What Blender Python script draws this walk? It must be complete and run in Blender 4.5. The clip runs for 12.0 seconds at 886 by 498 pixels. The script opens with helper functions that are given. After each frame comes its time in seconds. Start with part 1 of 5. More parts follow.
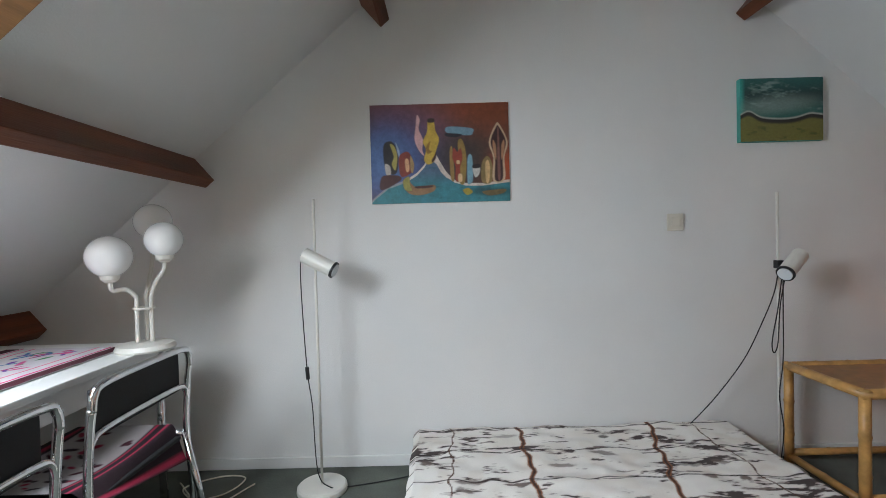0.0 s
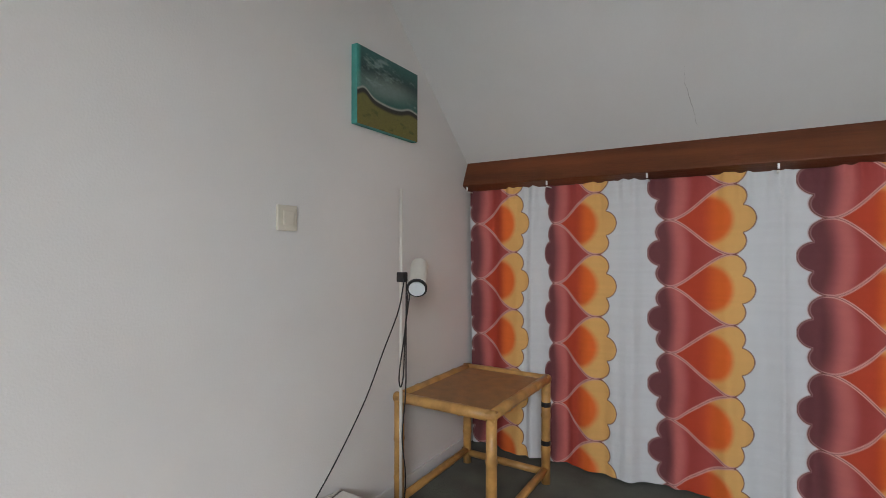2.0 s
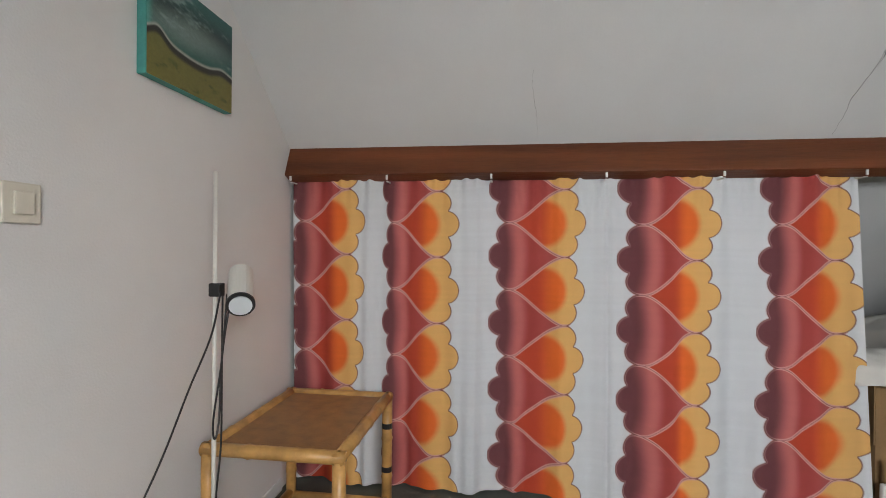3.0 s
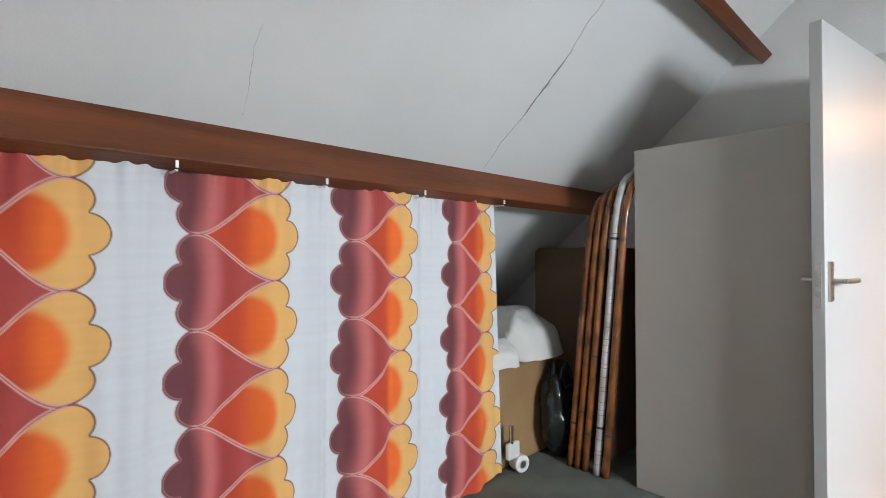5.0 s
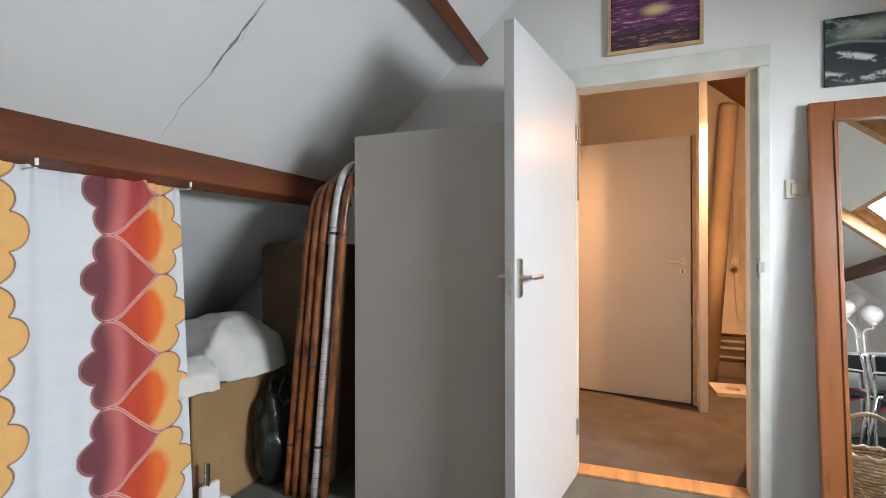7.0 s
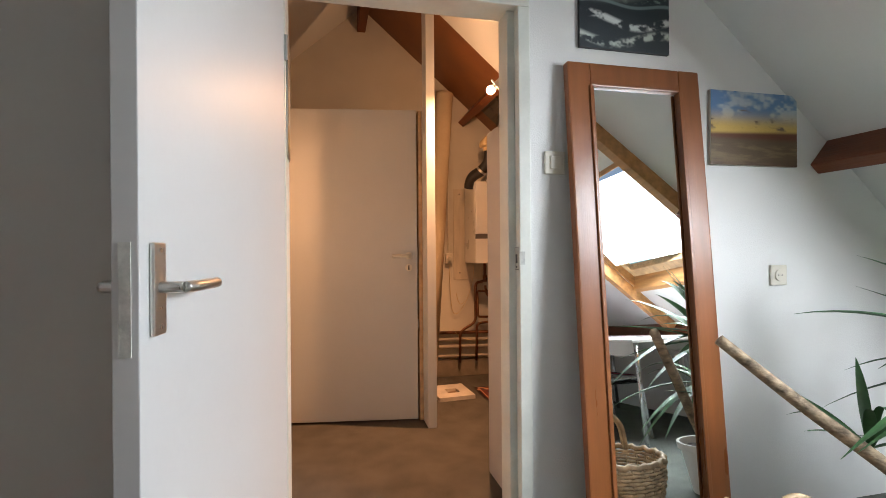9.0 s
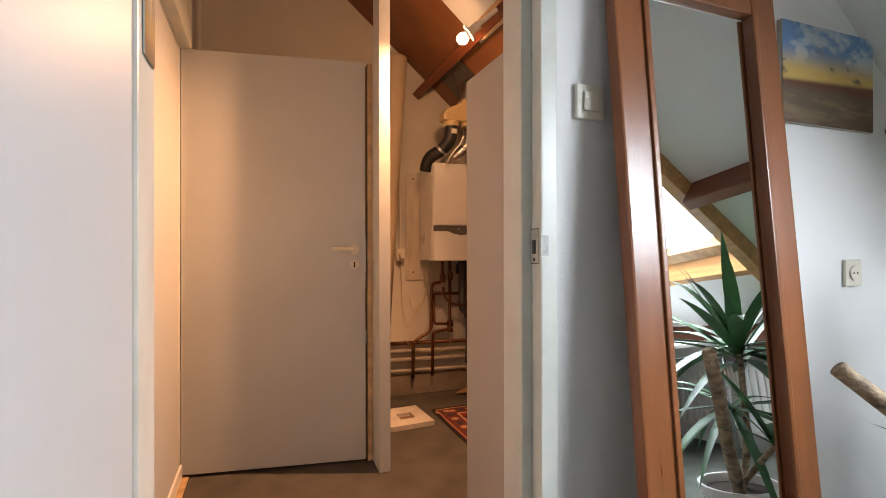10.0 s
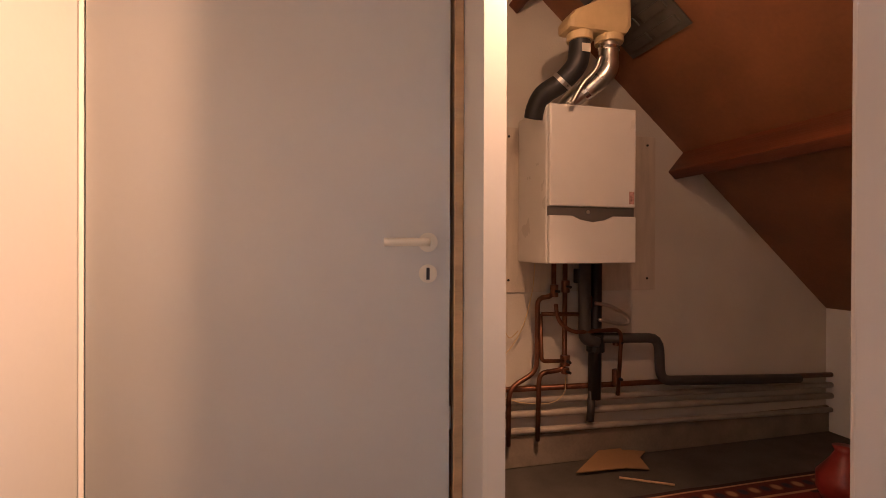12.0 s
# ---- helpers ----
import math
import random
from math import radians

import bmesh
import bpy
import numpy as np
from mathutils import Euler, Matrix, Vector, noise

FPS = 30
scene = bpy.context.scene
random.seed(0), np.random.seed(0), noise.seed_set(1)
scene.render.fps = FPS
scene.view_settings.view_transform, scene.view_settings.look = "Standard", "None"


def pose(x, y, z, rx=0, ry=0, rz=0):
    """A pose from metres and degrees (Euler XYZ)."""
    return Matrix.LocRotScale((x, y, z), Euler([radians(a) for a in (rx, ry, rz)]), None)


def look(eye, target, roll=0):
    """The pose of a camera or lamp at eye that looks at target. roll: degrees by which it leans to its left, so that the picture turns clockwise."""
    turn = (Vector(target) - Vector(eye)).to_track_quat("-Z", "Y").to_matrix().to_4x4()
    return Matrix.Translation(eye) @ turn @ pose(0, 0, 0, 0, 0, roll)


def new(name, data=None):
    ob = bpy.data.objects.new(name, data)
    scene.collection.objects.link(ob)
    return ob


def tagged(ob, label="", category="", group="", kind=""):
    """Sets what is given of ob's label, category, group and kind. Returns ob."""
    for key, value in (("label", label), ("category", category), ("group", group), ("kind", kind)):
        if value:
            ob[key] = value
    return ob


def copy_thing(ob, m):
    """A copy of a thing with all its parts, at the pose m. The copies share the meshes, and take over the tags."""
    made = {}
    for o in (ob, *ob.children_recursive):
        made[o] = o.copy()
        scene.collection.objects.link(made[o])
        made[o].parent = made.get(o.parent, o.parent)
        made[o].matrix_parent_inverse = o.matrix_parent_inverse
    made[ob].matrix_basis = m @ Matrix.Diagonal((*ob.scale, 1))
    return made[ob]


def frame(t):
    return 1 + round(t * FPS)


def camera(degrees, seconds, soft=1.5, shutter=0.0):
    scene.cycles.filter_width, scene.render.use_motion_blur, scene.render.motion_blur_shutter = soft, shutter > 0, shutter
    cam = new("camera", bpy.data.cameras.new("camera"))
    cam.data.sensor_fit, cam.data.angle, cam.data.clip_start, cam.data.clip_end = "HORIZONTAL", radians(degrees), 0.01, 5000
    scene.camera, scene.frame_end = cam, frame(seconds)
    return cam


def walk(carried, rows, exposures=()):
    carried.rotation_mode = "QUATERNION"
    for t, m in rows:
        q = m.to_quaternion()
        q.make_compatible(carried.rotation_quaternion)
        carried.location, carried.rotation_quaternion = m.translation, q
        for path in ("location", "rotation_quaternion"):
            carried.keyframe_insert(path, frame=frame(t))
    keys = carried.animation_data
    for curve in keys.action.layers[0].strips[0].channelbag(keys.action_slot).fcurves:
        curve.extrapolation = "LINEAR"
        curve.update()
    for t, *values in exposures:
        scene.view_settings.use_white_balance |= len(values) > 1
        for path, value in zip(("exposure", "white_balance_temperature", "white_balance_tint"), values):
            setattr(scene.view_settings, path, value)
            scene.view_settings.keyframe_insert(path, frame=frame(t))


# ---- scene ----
cam = camera(85.7, 12.0, soft=0.6)
PATH = [
    (0, (0.041, 0.186, 1.153), (0.039, 2.185, 1.106), -1.5),
    (0.5, (0.018, 0.493, 1.196), (0.375, 2.459, 1.11), -1.0),
    (1, (0.008, 0.772, 1.166), (0.898, 2.561, 1.09), -0.1),
    (1.5, (0.053, 1.082, 1.088), (1.464, 2.5, 1.081), -0.2),
    (2, (0.123, 1.303, 1.101), (1.823, 2.356, 1.097), 0.1),
    (2.5, (0.187, 1.47, 1.106), (2.067, 2.153, 1.104), 0.3),
    (3, (0.334, 1.583, 1.115), (2.317, 1.846, 1.109), 0.5),
    (3.5, (0.565, 1.709, 1.085), (2.545, 1.43, 1.139), 0.1),
    (5.3, (0.895, 2.044, 1.189), (2.266, 0.588, 1.199), -0.0),
    (5.5, (0.881, 2.039, 1.201), (2.214, 0.548, 1.206), 0.0),
    (6, (0.805, 1.959, 1.172), (2.055, 0.399, 1.181), -0.0),
    (6.5, (0.811, 1.844, 1.167), (1.875, 0.151, 1.167), 0.1),
    (7, (0.817, 1.571, 1.167), (1.535, -0.296, 1.172), -0.1),
    (7.5, (0.861, 1.37, 1.161), (1.156, -0.608, 1.164), -0.1),
    (9.3, (0.925, 0.426, 1.093), (0.364, -1.494, 1.093), -0.4),
    (9.5, (0.911, 0.274, 1.066), (0.286, -1.626, 1.066), -0.3),
    (10, (0.859, -0.025, 1.077), (0.151, -1.895, 1.08), -0.1),
    (10.5, (0.749, -0.338, 1.08), (0.041, -2.209, 1.086), -0.0),
    (11, (0.707, -0.636, 1.066), (0.004, -2.508, 1.07), -0.2),
    (11.5, (0.696, -0.952, 1.065), (0.06, -2.848, 1.076), -0.3),
    (12, (0.679, -1.279, 1.067), (0.188, -3.218, 1.061), 0.2),
]
EXPO = [(0.0, -0.88, 6500, 12), (0.5, -0.35, 6500, 12), (1.0, -0.5, 6500, 13), (1.5, -0.75, 6600, 14), (2.0, -0.82, 7000, 16), (2.5, -0.82, 7300, 17), (3.5, -0.22, 6950, 15),
        (5.5, -0.05, 6600, 13), (7.5, -0.12, 6700, 14), (9.5, -0.54, 6750, 14), (10.5, -0.55, 6500, 16), (11.0, -0.56, 6650, 18), (11.5, -0.60, 6150, 18), (12.0, -0.54, 5600, 17)]
walk(cam, [(t, look(eye, target, roll)) for t, eye, target, roll in PATH], EXPO)

# ---- world, sun and large lights ----
world = bpy.data.worlds.new("sky")
scene.world = world
world.use_nodes = True
wn = world.node_tree
sky = wn.nodes.new("ShaderNodeTexSky")
sky.sky_type, sky.sun_disc = "NISHITA", False
sky.sun_elevation, sky.sun_rotation = radians(52), radians(250)
sky.air_density, sky.dust_density = 1.0, 2.0
wn.nodes["Background"].inputs["Strength"].default_value = 0.15
wn.links.new(sky.outputs[0], wn.nodes["Background"].inputs["Color"])

sun = new("sun", bpy.data.lights.new("sun", "SUN"))
sun.data.energy, sun.data.angle, sun.data.color = 0.8, radians(25), (1.0, 0.96, 0.9)
sun.matrix_world = look((-6, -2, 9), (0, 0, 0))

# roof: ridge line and pitch
RX, RZ, PITCH, PITCH_E = 0.65, 3.17, 0.86, 0.876
ANG = math.atan(PITCH)


def roof(x):
    return RZ - (PITCH if x < RX else PITCH_E) * abs(x - RX)


NY, SY, GY = 2.6, -1.006, -3.45          # north wall, room side of the south wall, far gable
WX, EX = -2.2, 3.9                       # knee walls
SKX0, SKX1, SKY0, SKY1 = -1.70, -0.86, 0.03, 1.25   # roof window, in plan

day = new("window_daylight", bpy.data.lights.new("window_daylight", "AREA"))
day.data.shape, day.data.size, day.data.size_y = "RECTANGLE", 0.98, 0.80
day.data.energy, day.data.color = 125, (0.80, 0.91, 1.0)
wcx = (SKX0 + SKX1) / 2
DN = Vector((math.sin(ANG), 0, -math.cos(ANG)))
dc = Vector((wcx, (SKY0 + SKY1) / 2, roof(wcx) + 0.105))
day.matrix_world = look(dc, dc + DN + Vector((0, -0.14, 0)))

BULB = (-0.051, -2.155, 2.10)
LAMP = (BULB[0] + 0.029, BULB[1] - 0.004, BULB[2] - 0.03)
lamp = new("bulb_light", bpy.data.lights.new("bulb_light", "POINT"))
lamp.data.energy, lamp.data.color, lamp.data.shadow_soft_size = 21, (1.0, 0.50, 0.23), 0.008
lamp.location = LAMP
reflector = new("bulb_beam", bpy.data.lights.new("bulb_beam", "SPOT"))
reflector.data.energy, reflector.data.color, reflector.data.shadow_soft_size = 370, (1.0, 0.50, 0.23), 0.008
reflector.data.spot_size, reflector.data.spot_blend = radians(128), 1.0
reflector.matrix_world = look(LAMP, (1.2, -2.3, 0.15))


# ---- materials ----
def lin(r, g, b):
    return tuple(((c / 255) / 12.92 if c <= 10 else (((c / 255) + 0.055) / 1.055) ** 2.4) for c in (r, g, b))


MATS = {}


def mat(name, color, rough=0.6, vary=0.08, scale=6.0, fine=120.0, bump=0.05, metal=0.0, stretch=(1, 1, 1), spec=0.5, dark=None, coat=0.0):
    """A painted, woven or plain surface: colour that drifts at two scales, with a fine relief."""
    if name in MATS:
        return MATS[name]
    m = bpy.data.materials.new(name)
    m.use_nodes = True
    nt = m.node_tree
    b = nt.nodes["Principled BSDF"]
    b.inputs["Roughness"].default_value, b.inputs["Metallic"].default_value = rough, metal
    b.inputs["Specular IOR Level"].default_value = spec
    b.inputs["Coat Weight"].default_value = coat
    tc = nt.nodes.new("ShaderNodeTexCoord")
    mp = nt.nodes.new("ShaderNodeMapping")
    mp.inputs["Scale"].default_value = stretch
    nt.links.new(tc.outputs["Object"], mp.inputs["Vector"])
    n1 = nt.nodes.new("ShaderNodeTexNoise")
    n1.inputs["Scale"].default_value, n1.inputs["Detail"].default_value = scale, 5
    n2 = nt.nodes.new("ShaderNodeTexNoise")
    n2.inputs["Scale"].default_value, n2.inputs["Detail"].default_value = fine, 3
    for n in (n1, n2):
        nt.links.new(mp.outputs[0], n.inputs["Vector"])
    mix = nt.nodes.new("ShaderNodeMix")
    mix.data_type = "RGBA"
    low = dark or tuple(c * (1 - 2 * vary) for c in color)
    high = color if dark else tuple(min(1, c * (1 + 1.2 * vary)) for c in color)
    mix.inputs[6].default_value, mix.inputs[7].default_value = (*low, 1), (*high, 1)
    add = nt.nodes.new("ShaderNodeMath")
    add.operation, add.use_clamp = "MULTIPLY_ADD", True
    add.inputs[1].default_value, add.inputs[2].default_value = 0.35, 0.0
    ramp = nt.nodes.new("ShaderNodeMapRange")
    ramp.inputs["From Min"].default_value, ramp.inputs["From Max"].default_value = 0.3, 0.7
    nt.links.new(n1.outputs["Fac"], ramp.inputs["Value"])
    mul = nt.nodes.new("ShaderNodeMath")
    mul.operation = "MULTIPLY"
    mul.inputs[1].default_value = 0.65
    nt.links.new(ramp.outputs[0], mul.inputs[0])
    nt.links.new(n2.outputs["Fac"], add.inputs[0])
    nt.links.new(mul.outputs[0], add.inputs[2])
    nt.links.new(add.outputs[0], mix.inputs[0])
    nt.links.new(mix.outputs[2], b.inputs["Base Color"])
    if bump:
        bp = nt.nodes.new("ShaderNodeBump")
        bp.inputs["Strength"].default_value, bp.inputs["Distance"].default_value = bump, 0.004
        nt.links.new(n2.outputs["Fac"], bp.inputs["Height"])
        nt.links.new(bp.outputs[0], b.inputs["Normal"])
    rr = nt.nodes.new("ShaderNodeMapRange")
    rr.inputs["To Min"].default_value, rr.inputs["To Max"].default_value = max(0.02, rough - 0.08), min(1, rough + 0.08)
    nt.links.new(n1.outputs["Fac"], rr.inputs["Value"])
    nt.links.new(rr.outputs[0], b.inputs["Roughness"])
    MATS[name] = m
    return m


def painted(name, rough=0.7, bump=0.2, fine=300.0, coat=0.0):
    """Cloth, canvas or paper whose print is stored in the mesh's colour layer."""
    if name in MATS:
        return MATS[name]
    m = bpy.data.materials.new(name)
    m.use_nodes = True
    nt = m.node_tree
    b = nt.nodes["Principled BSDF"]
    b.inputs["Roughness"].default_value = rough
    b.inputs["Coat Weight"].default_value = coat
    at = nt.nodes.new("ShaderNodeVertexColor")
    at.layer_name = "print"
    tc = nt.nodes.new("ShaderNodeTexCoord")
    n = nt.nodes.new("ShaderNodeTexNoise")
    n.inputs["Scale"].default_value, n.inputs["Detail"].default_value = fine, 3
    nt.links.new(tc.outputs["Object"], n.inputs["Vector"])
    hs = nt.nodes.new("ShaderNodeHueSaturation")
    mr = nt.nodes.new("ShaderNodeMapRange")
    mr.inputs["To Min"].default_value, mr.inputs["To Max"].default_value = 0.86, 1.12
    nt.links.new(n.outputs["Fac"], mr.inputs["Value"])
    nt.links.new(mr.outputs[0], hs.inputs["Value"])
    nt.links.new(at.outputs["Color"], hs.inputs["Color"])
    nt.links.new(hs.outputs["Color"], b.inputs["Base Color"])
    bp = nt.nodes.new("ShaderNodeBump")
    bp.inputs["Strength"].default_value, bp.inputs["Distance"].default_value = bump, 0.002
    nt.links.new(n.outputs["Fac"], bp.inputs["Height"])
    nt.links.new(bp.outputs[0], b.inputs["Normal"])
    MATS[name] = m
    return m


def glow(name, color, strength):
    m = bpy.data.materials.new(name)
    m.use_nodes = True
    b = m.node_tree.nodes["Principled BSDF"]
    b.inputs["Base Color"].default_value = (*color, 1)
    b.inputs["Emission Color"].default_value = (*color, 1)
    b.inputs["Emission Strength"].default_value = strength
    return m


def clear_glass(name):
    m = bpy.data.materials.new(name)
    m.use_nodes = True
    b = m.node_tree.nodes["Principled BSDF"]
    b.inputs["Base Color"].default_value = (0.97, 1, 0.99, 1)
    b.inputs["Transmission Weight"].default_value, b.inputs["Roughness"].default_value = 1.0, 0.0
    b.inputs["IOR"].default_value = 1.01
    return m


M_WALL = mat("white_wall_paint", (0.72, 0.72, 0.70), 0.85, 0.03, 2.0, 160, 0.25)
M_SLOPE = mat("white_ceiling_board", (0.70, 0.71, 0.70), 0.9, 0.035, 1.5, 140, 0.2)
M_CARPET = mat("grey_green_carpet", (0.115, 0.125, 0.105), 0.95, 0.22, 5, 420, 0.9)
M_CARPET2 = mat("brown_carpet", (0.085, 0.074, 0.06), 0.95, 0.22, 6, 420, 0.9)
M_BEAM = mat("red_brown_stained_wood", (0.155, 0.044, 0.015), 0.45, 0.34, 3, 40, 0.3, stretch=(4, 0.35, 4), spec=0.35)
M_WHITE = mat("white_gloss_paint", (0.74, 0.74, 0.72), 0.32, 0.025, 2.2, 90, 0.04)
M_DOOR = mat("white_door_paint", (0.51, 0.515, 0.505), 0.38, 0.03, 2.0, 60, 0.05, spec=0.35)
M_FRAME = mat("old_white_frame_paint", (0.62, 0.63, 0.57), 0.35, 0.08, 7, 60, 0.08)
M_GREY = mat("grey_beige_panel", (0.40, 0.385, 0.35), 0.5, 0.03, 2, 80, 0.04)
M_LGREY = mat("light_beige_panel", (0.42, 0.38, 0.34), 0.5, 0.03, 2, 80, 0.04)
M_OAK = mat("orange_pine", (0.48, 0.24, 0.085), 0.45, 0.25, 4, 50, 0.15, stretch=(6, 0.6, 6))
M_PINE = mat("pale_pine", (0.55, 0.36, 0.19), 0.5, 0.2, 4, 50, 0.15, stretch=(1, 5, 5))
M_CHROME = mat("chrome", (0.75, 0.76, 0.78), 0.12, 0.03, 10, 60, 0.0, metal=1.0)
M_STEEL = mat("satin_aluminium", (0.62, 0.60, 0.56), 0.3, 0.04, 20, 200, 0.03, metal=1.0)
M_BLACK = mat("black_plastic", (0.015, 0.015, 0.016), 0.45, 0.15, 10, 100, 0.05)
M_CREAM = mat("cream_plastic", (0.66, 0.62, 0.52), 0.4, 0.03, 10, 90, 0.02)
M_BAMBOO = mat("honey_bamboo", (0.50, 0.27, 0.085), 0.35, 0.25, 14, 60, 0.1)
M_CANE = mat("brown_cane_panel", (0.33, 0.165, 0.06), 0.5, 0.2, 20, 200, 0.3)
M_BROWNBOARD = mat("orange_brown_hardboard", (0.22, 0.085, 0.03), 0.5, 0.2, 3, 60, 0.1)
M_HARD = mat("brown_hardboard", (0.20, 0.125, 0.07), 0.7, 0.12, 4, 90, 0.1)
M_DARKLEATHER = mat("dark_upholstery", (0.02, 0.022, 0.024), 0.5, 0.2, 10, 90, 0.1)


# ---- building helpers ----
def part(name, bm, material, parent=None, label="", bevel=0.0, smooth=False):
    """Links a bmesh as one mesh object, under a thing or a part."""
    bmesh.ops.remove_doubles(bm, verts=bm.verts, dist=1e-6)
    if bevel:
        sharp = [e for e in bm.edges if len(e.link_faces) == 2 and e.calc_face_angle(0) > 0.6]
        bmesh.ops.bevel(bm, geom=sharp, offset=bevel, segments=2, affect="EDGES", profile=0.6)
    bmesh.ops.recalc_face_normals(bm, faces=bm.faces)
    me = bpy.data.meshes.new(name)
    bm.to_mesh(me)
    bm.free()
    if smooth:
        me.shade_smooth()
    me.materials.append(material)
    ob = new(name, me)
    ob.parent = parent
    if label:
        ob["label"] = label
    return ob


def thing(name, loc, label, category, group="", rz=0.0, m=None):
    ob = new(name)
    ob.empty_display_size = 0.05
    ob.matrix_world = m if m is not None else pose(*loc, 0, 0, rz)
    return tagged(ob, label, category, group)


def structure(name, bm, material, label, bevel=0.0, parent=None):
    return tagged(part(name, bm, material, parent, bevel=bevel), label, name.split("_")[0], kind="structure")


def box(bm, x0, x1, y0, y1, z0, z1):
    bmesh.ops.create_cube(bm, size=1, matrix=Matrix.Translation(((x0 + x1) / 2, (y0 + y1) / 2, (z0 + z1) / 2)) @ Matrix.Diagonal((abs(x1 - x0), abs(y1 - y0), abs(z1 - z0), 1)))
    return bm


def Box(*a):
    return box(bmesh.new(), *a)


def rod(bm, p, q, r, r2=None, seg=12):
    p, q = Vector(p), Vector(q)
    d = q - p
    m = Matrix.Translation((p + q) / 2) @ d.to_track_quat("Z", "Y").to_matrix().to_4x4()
    bmesh.ops.create_cone(bm, cap_ends=True, segments=seg, radius1=r, radius2=r if r2 is None else r2, depth=d.length, matrix=m)
    return bm


def Rod(*a, **k):
    return rod(bmesh.new(), *a, **k)


def spline(pts, n=8):
    """Catmull-Rom points through pts."""
    p = [Vector(a) for a in pts]
    p = [2 * p[0] - p[1], *p, 2 * p[-1] - p[-2]]
    out = []
    for i in range(1, len(p) - 2):
        for k in range(n):
            t = k / n
            a, b, c, d = p[i - 1:i + 3]
            out.append(0.5 * (2 * b + (c - a) * t + (2 * a - 5 * b + 4 * c - d) * t * t + (3 * b - a - 3 * c + d) * t ** 3))
    return out + [p[-2]]


def tube(bm, pts, r, seg=8, r_end=None):
    """A round tube along a line of points."""
    pts = [Vector(a) for a in pts]
    rings = []
    up = None
    for i, a in enumerate(pts):
        d = (pts[min(i + 1, len(pts) - 1)] - pts[max(i - 1, 0)]).normalized()
        if up is None:
            up = d.orthogonal().normalized()
        up = (up - d * up.dot(d)).normalized()
        side = d.cross(up)
        k = r if r_end is None else r + (r_end - r) * i / (len(pts) - 1)
        rings.append([bm.verts.new(a + k * (math.cos(s * math.tau / seg) * up + math.sin(s * math.tau / seg) * side)) for s in range(seg)])
    for a, b in zip(rings, rings[1:]):
        for s in range(seg):
            bm.faces.new((a[s], a[(s + 1) % seg], b[(s + 1) % seg], b[s]))
    bm.faces.new(rings[0][::-1])
    bm.faces.new(rings[-1])
    return bm


def Tube(*a, **k):
    return tube(bmesh.new(), *a, **k)


def lathe(bm, profile, centre=(0, 0, 0), seg=24):
    """A body of revolution about z, from (radius, height) pairs."""
    cx, cy, cz = centre
    rings = [[bm.verts.new((cx + max(r, 1e-4) * math.cos(s * math.tau / seg), cy + max(r, 1e-4) * math.sin(s * math.tau / seg), cz + z)) for s in range(seg)] for r, z in profile]
    for a, b in zip(rings, rings[1:]):
        for s in range(seg):
            bm.faces.new((a[s], a[(s + 1) % seg], b[(s + 1) % seg], b[s]))
    bm.faces.new(rings[0][::-1])
    bm.faces.new(rings[-1])
    return bm


def Lathe(*a, **k):
    return lathe(bmesh.new(), *a, **k)


def prism(bm, outline, y0, y1):
    """An outline in x and z, drawn out along y."""
    a = [bm.verts.new((x, y0, z)) for x, z in outline]
    b = [bm.verts.new((x, y1, z)) for x, z in outline]
    bm.faces.new(a)
    bm.faces.new(b[::-1])
    n = len(a)
    for i in range(n):
        bm.faces.new((a[i], b[i], b[(i + 1) % n], a[(i + 1) % n]))
    return bm


def Prism(*a):
    return prism(bmesh.new(), *a)


def slab(bm, x0, x1, y0, y1, t=0.1, off=0.0):
    """A stretch of the roof's underside, t thick."""
    return prism(bm, [(x0, roof(x0) + off), (x1, roof(x1) + off), (x1, roof(x1) + off + t), (x0, roof(x0) + off + t)], y0, y1)


def sheet(name, nu, nv, place, paint, material, parent, label=""):
    """A printed sheet: place and paint take arrays of u and v from 0 to 1."""
    u, v = np.meshgrid(np.linspace(0, 1, nu), np.linspace(0, 1, nv))
    x, y, z = place(u, v)
    co = np.stack([x, y, z], -1).reshape(-1, 3)
    k = np.arange(nu * nv).reshape(nv, nu)
    faces = np.stack([k[:-1, :-1], k[:-1, 1:], k[1:, 1:], k[1:, :-1]], -1).reshape(-1, 4)
    me = bpy.data.meshes.new(name)
    me.from_pydata(co.tolist(), [], faces.tolist())
    rgb = np.clip(paint(u, v), 0, 1).reshape(-1, 3)
    layer = me.color_attributes.new("print", "FLOAT_COLOR", "POINT")
    layer.data.foreach_set("color", np.concatenate([rgb, np.ones((len(rgb), 1))], 1).astype(np.float32).ravel())
    me.shade_smooth()
    me.materials.append(material)
    ob = new(name, me)
    ob.parent = parent
    if label:
        ob["label"] = label
    return ob


def grain(u, v, su, sv, seed):
    """Smooth value noise between 0 and 1 on arrays."""
    rng = np.random.default_rng(seed)
    g = rng.random((int(sv) + 3, int(su) + 3))
    a, b = np.clip(u, 0, 1) * su, np.clip(v, 0, 1) * sv
    i, j = a.astype(int), b.astype(int)
    fa, fb = a - i, b - j
    fa, fb = fa * fa * (3 - 2 * fa), fb * fb * (3 - 2 * fb)
    return (g[j, i] * (1 - fa) + g[j, i + 1] * fa) * (1 - fb) + (g[j + 1, i] * (1 - fa) + g[j + 1, i + 1] * fa) * fb


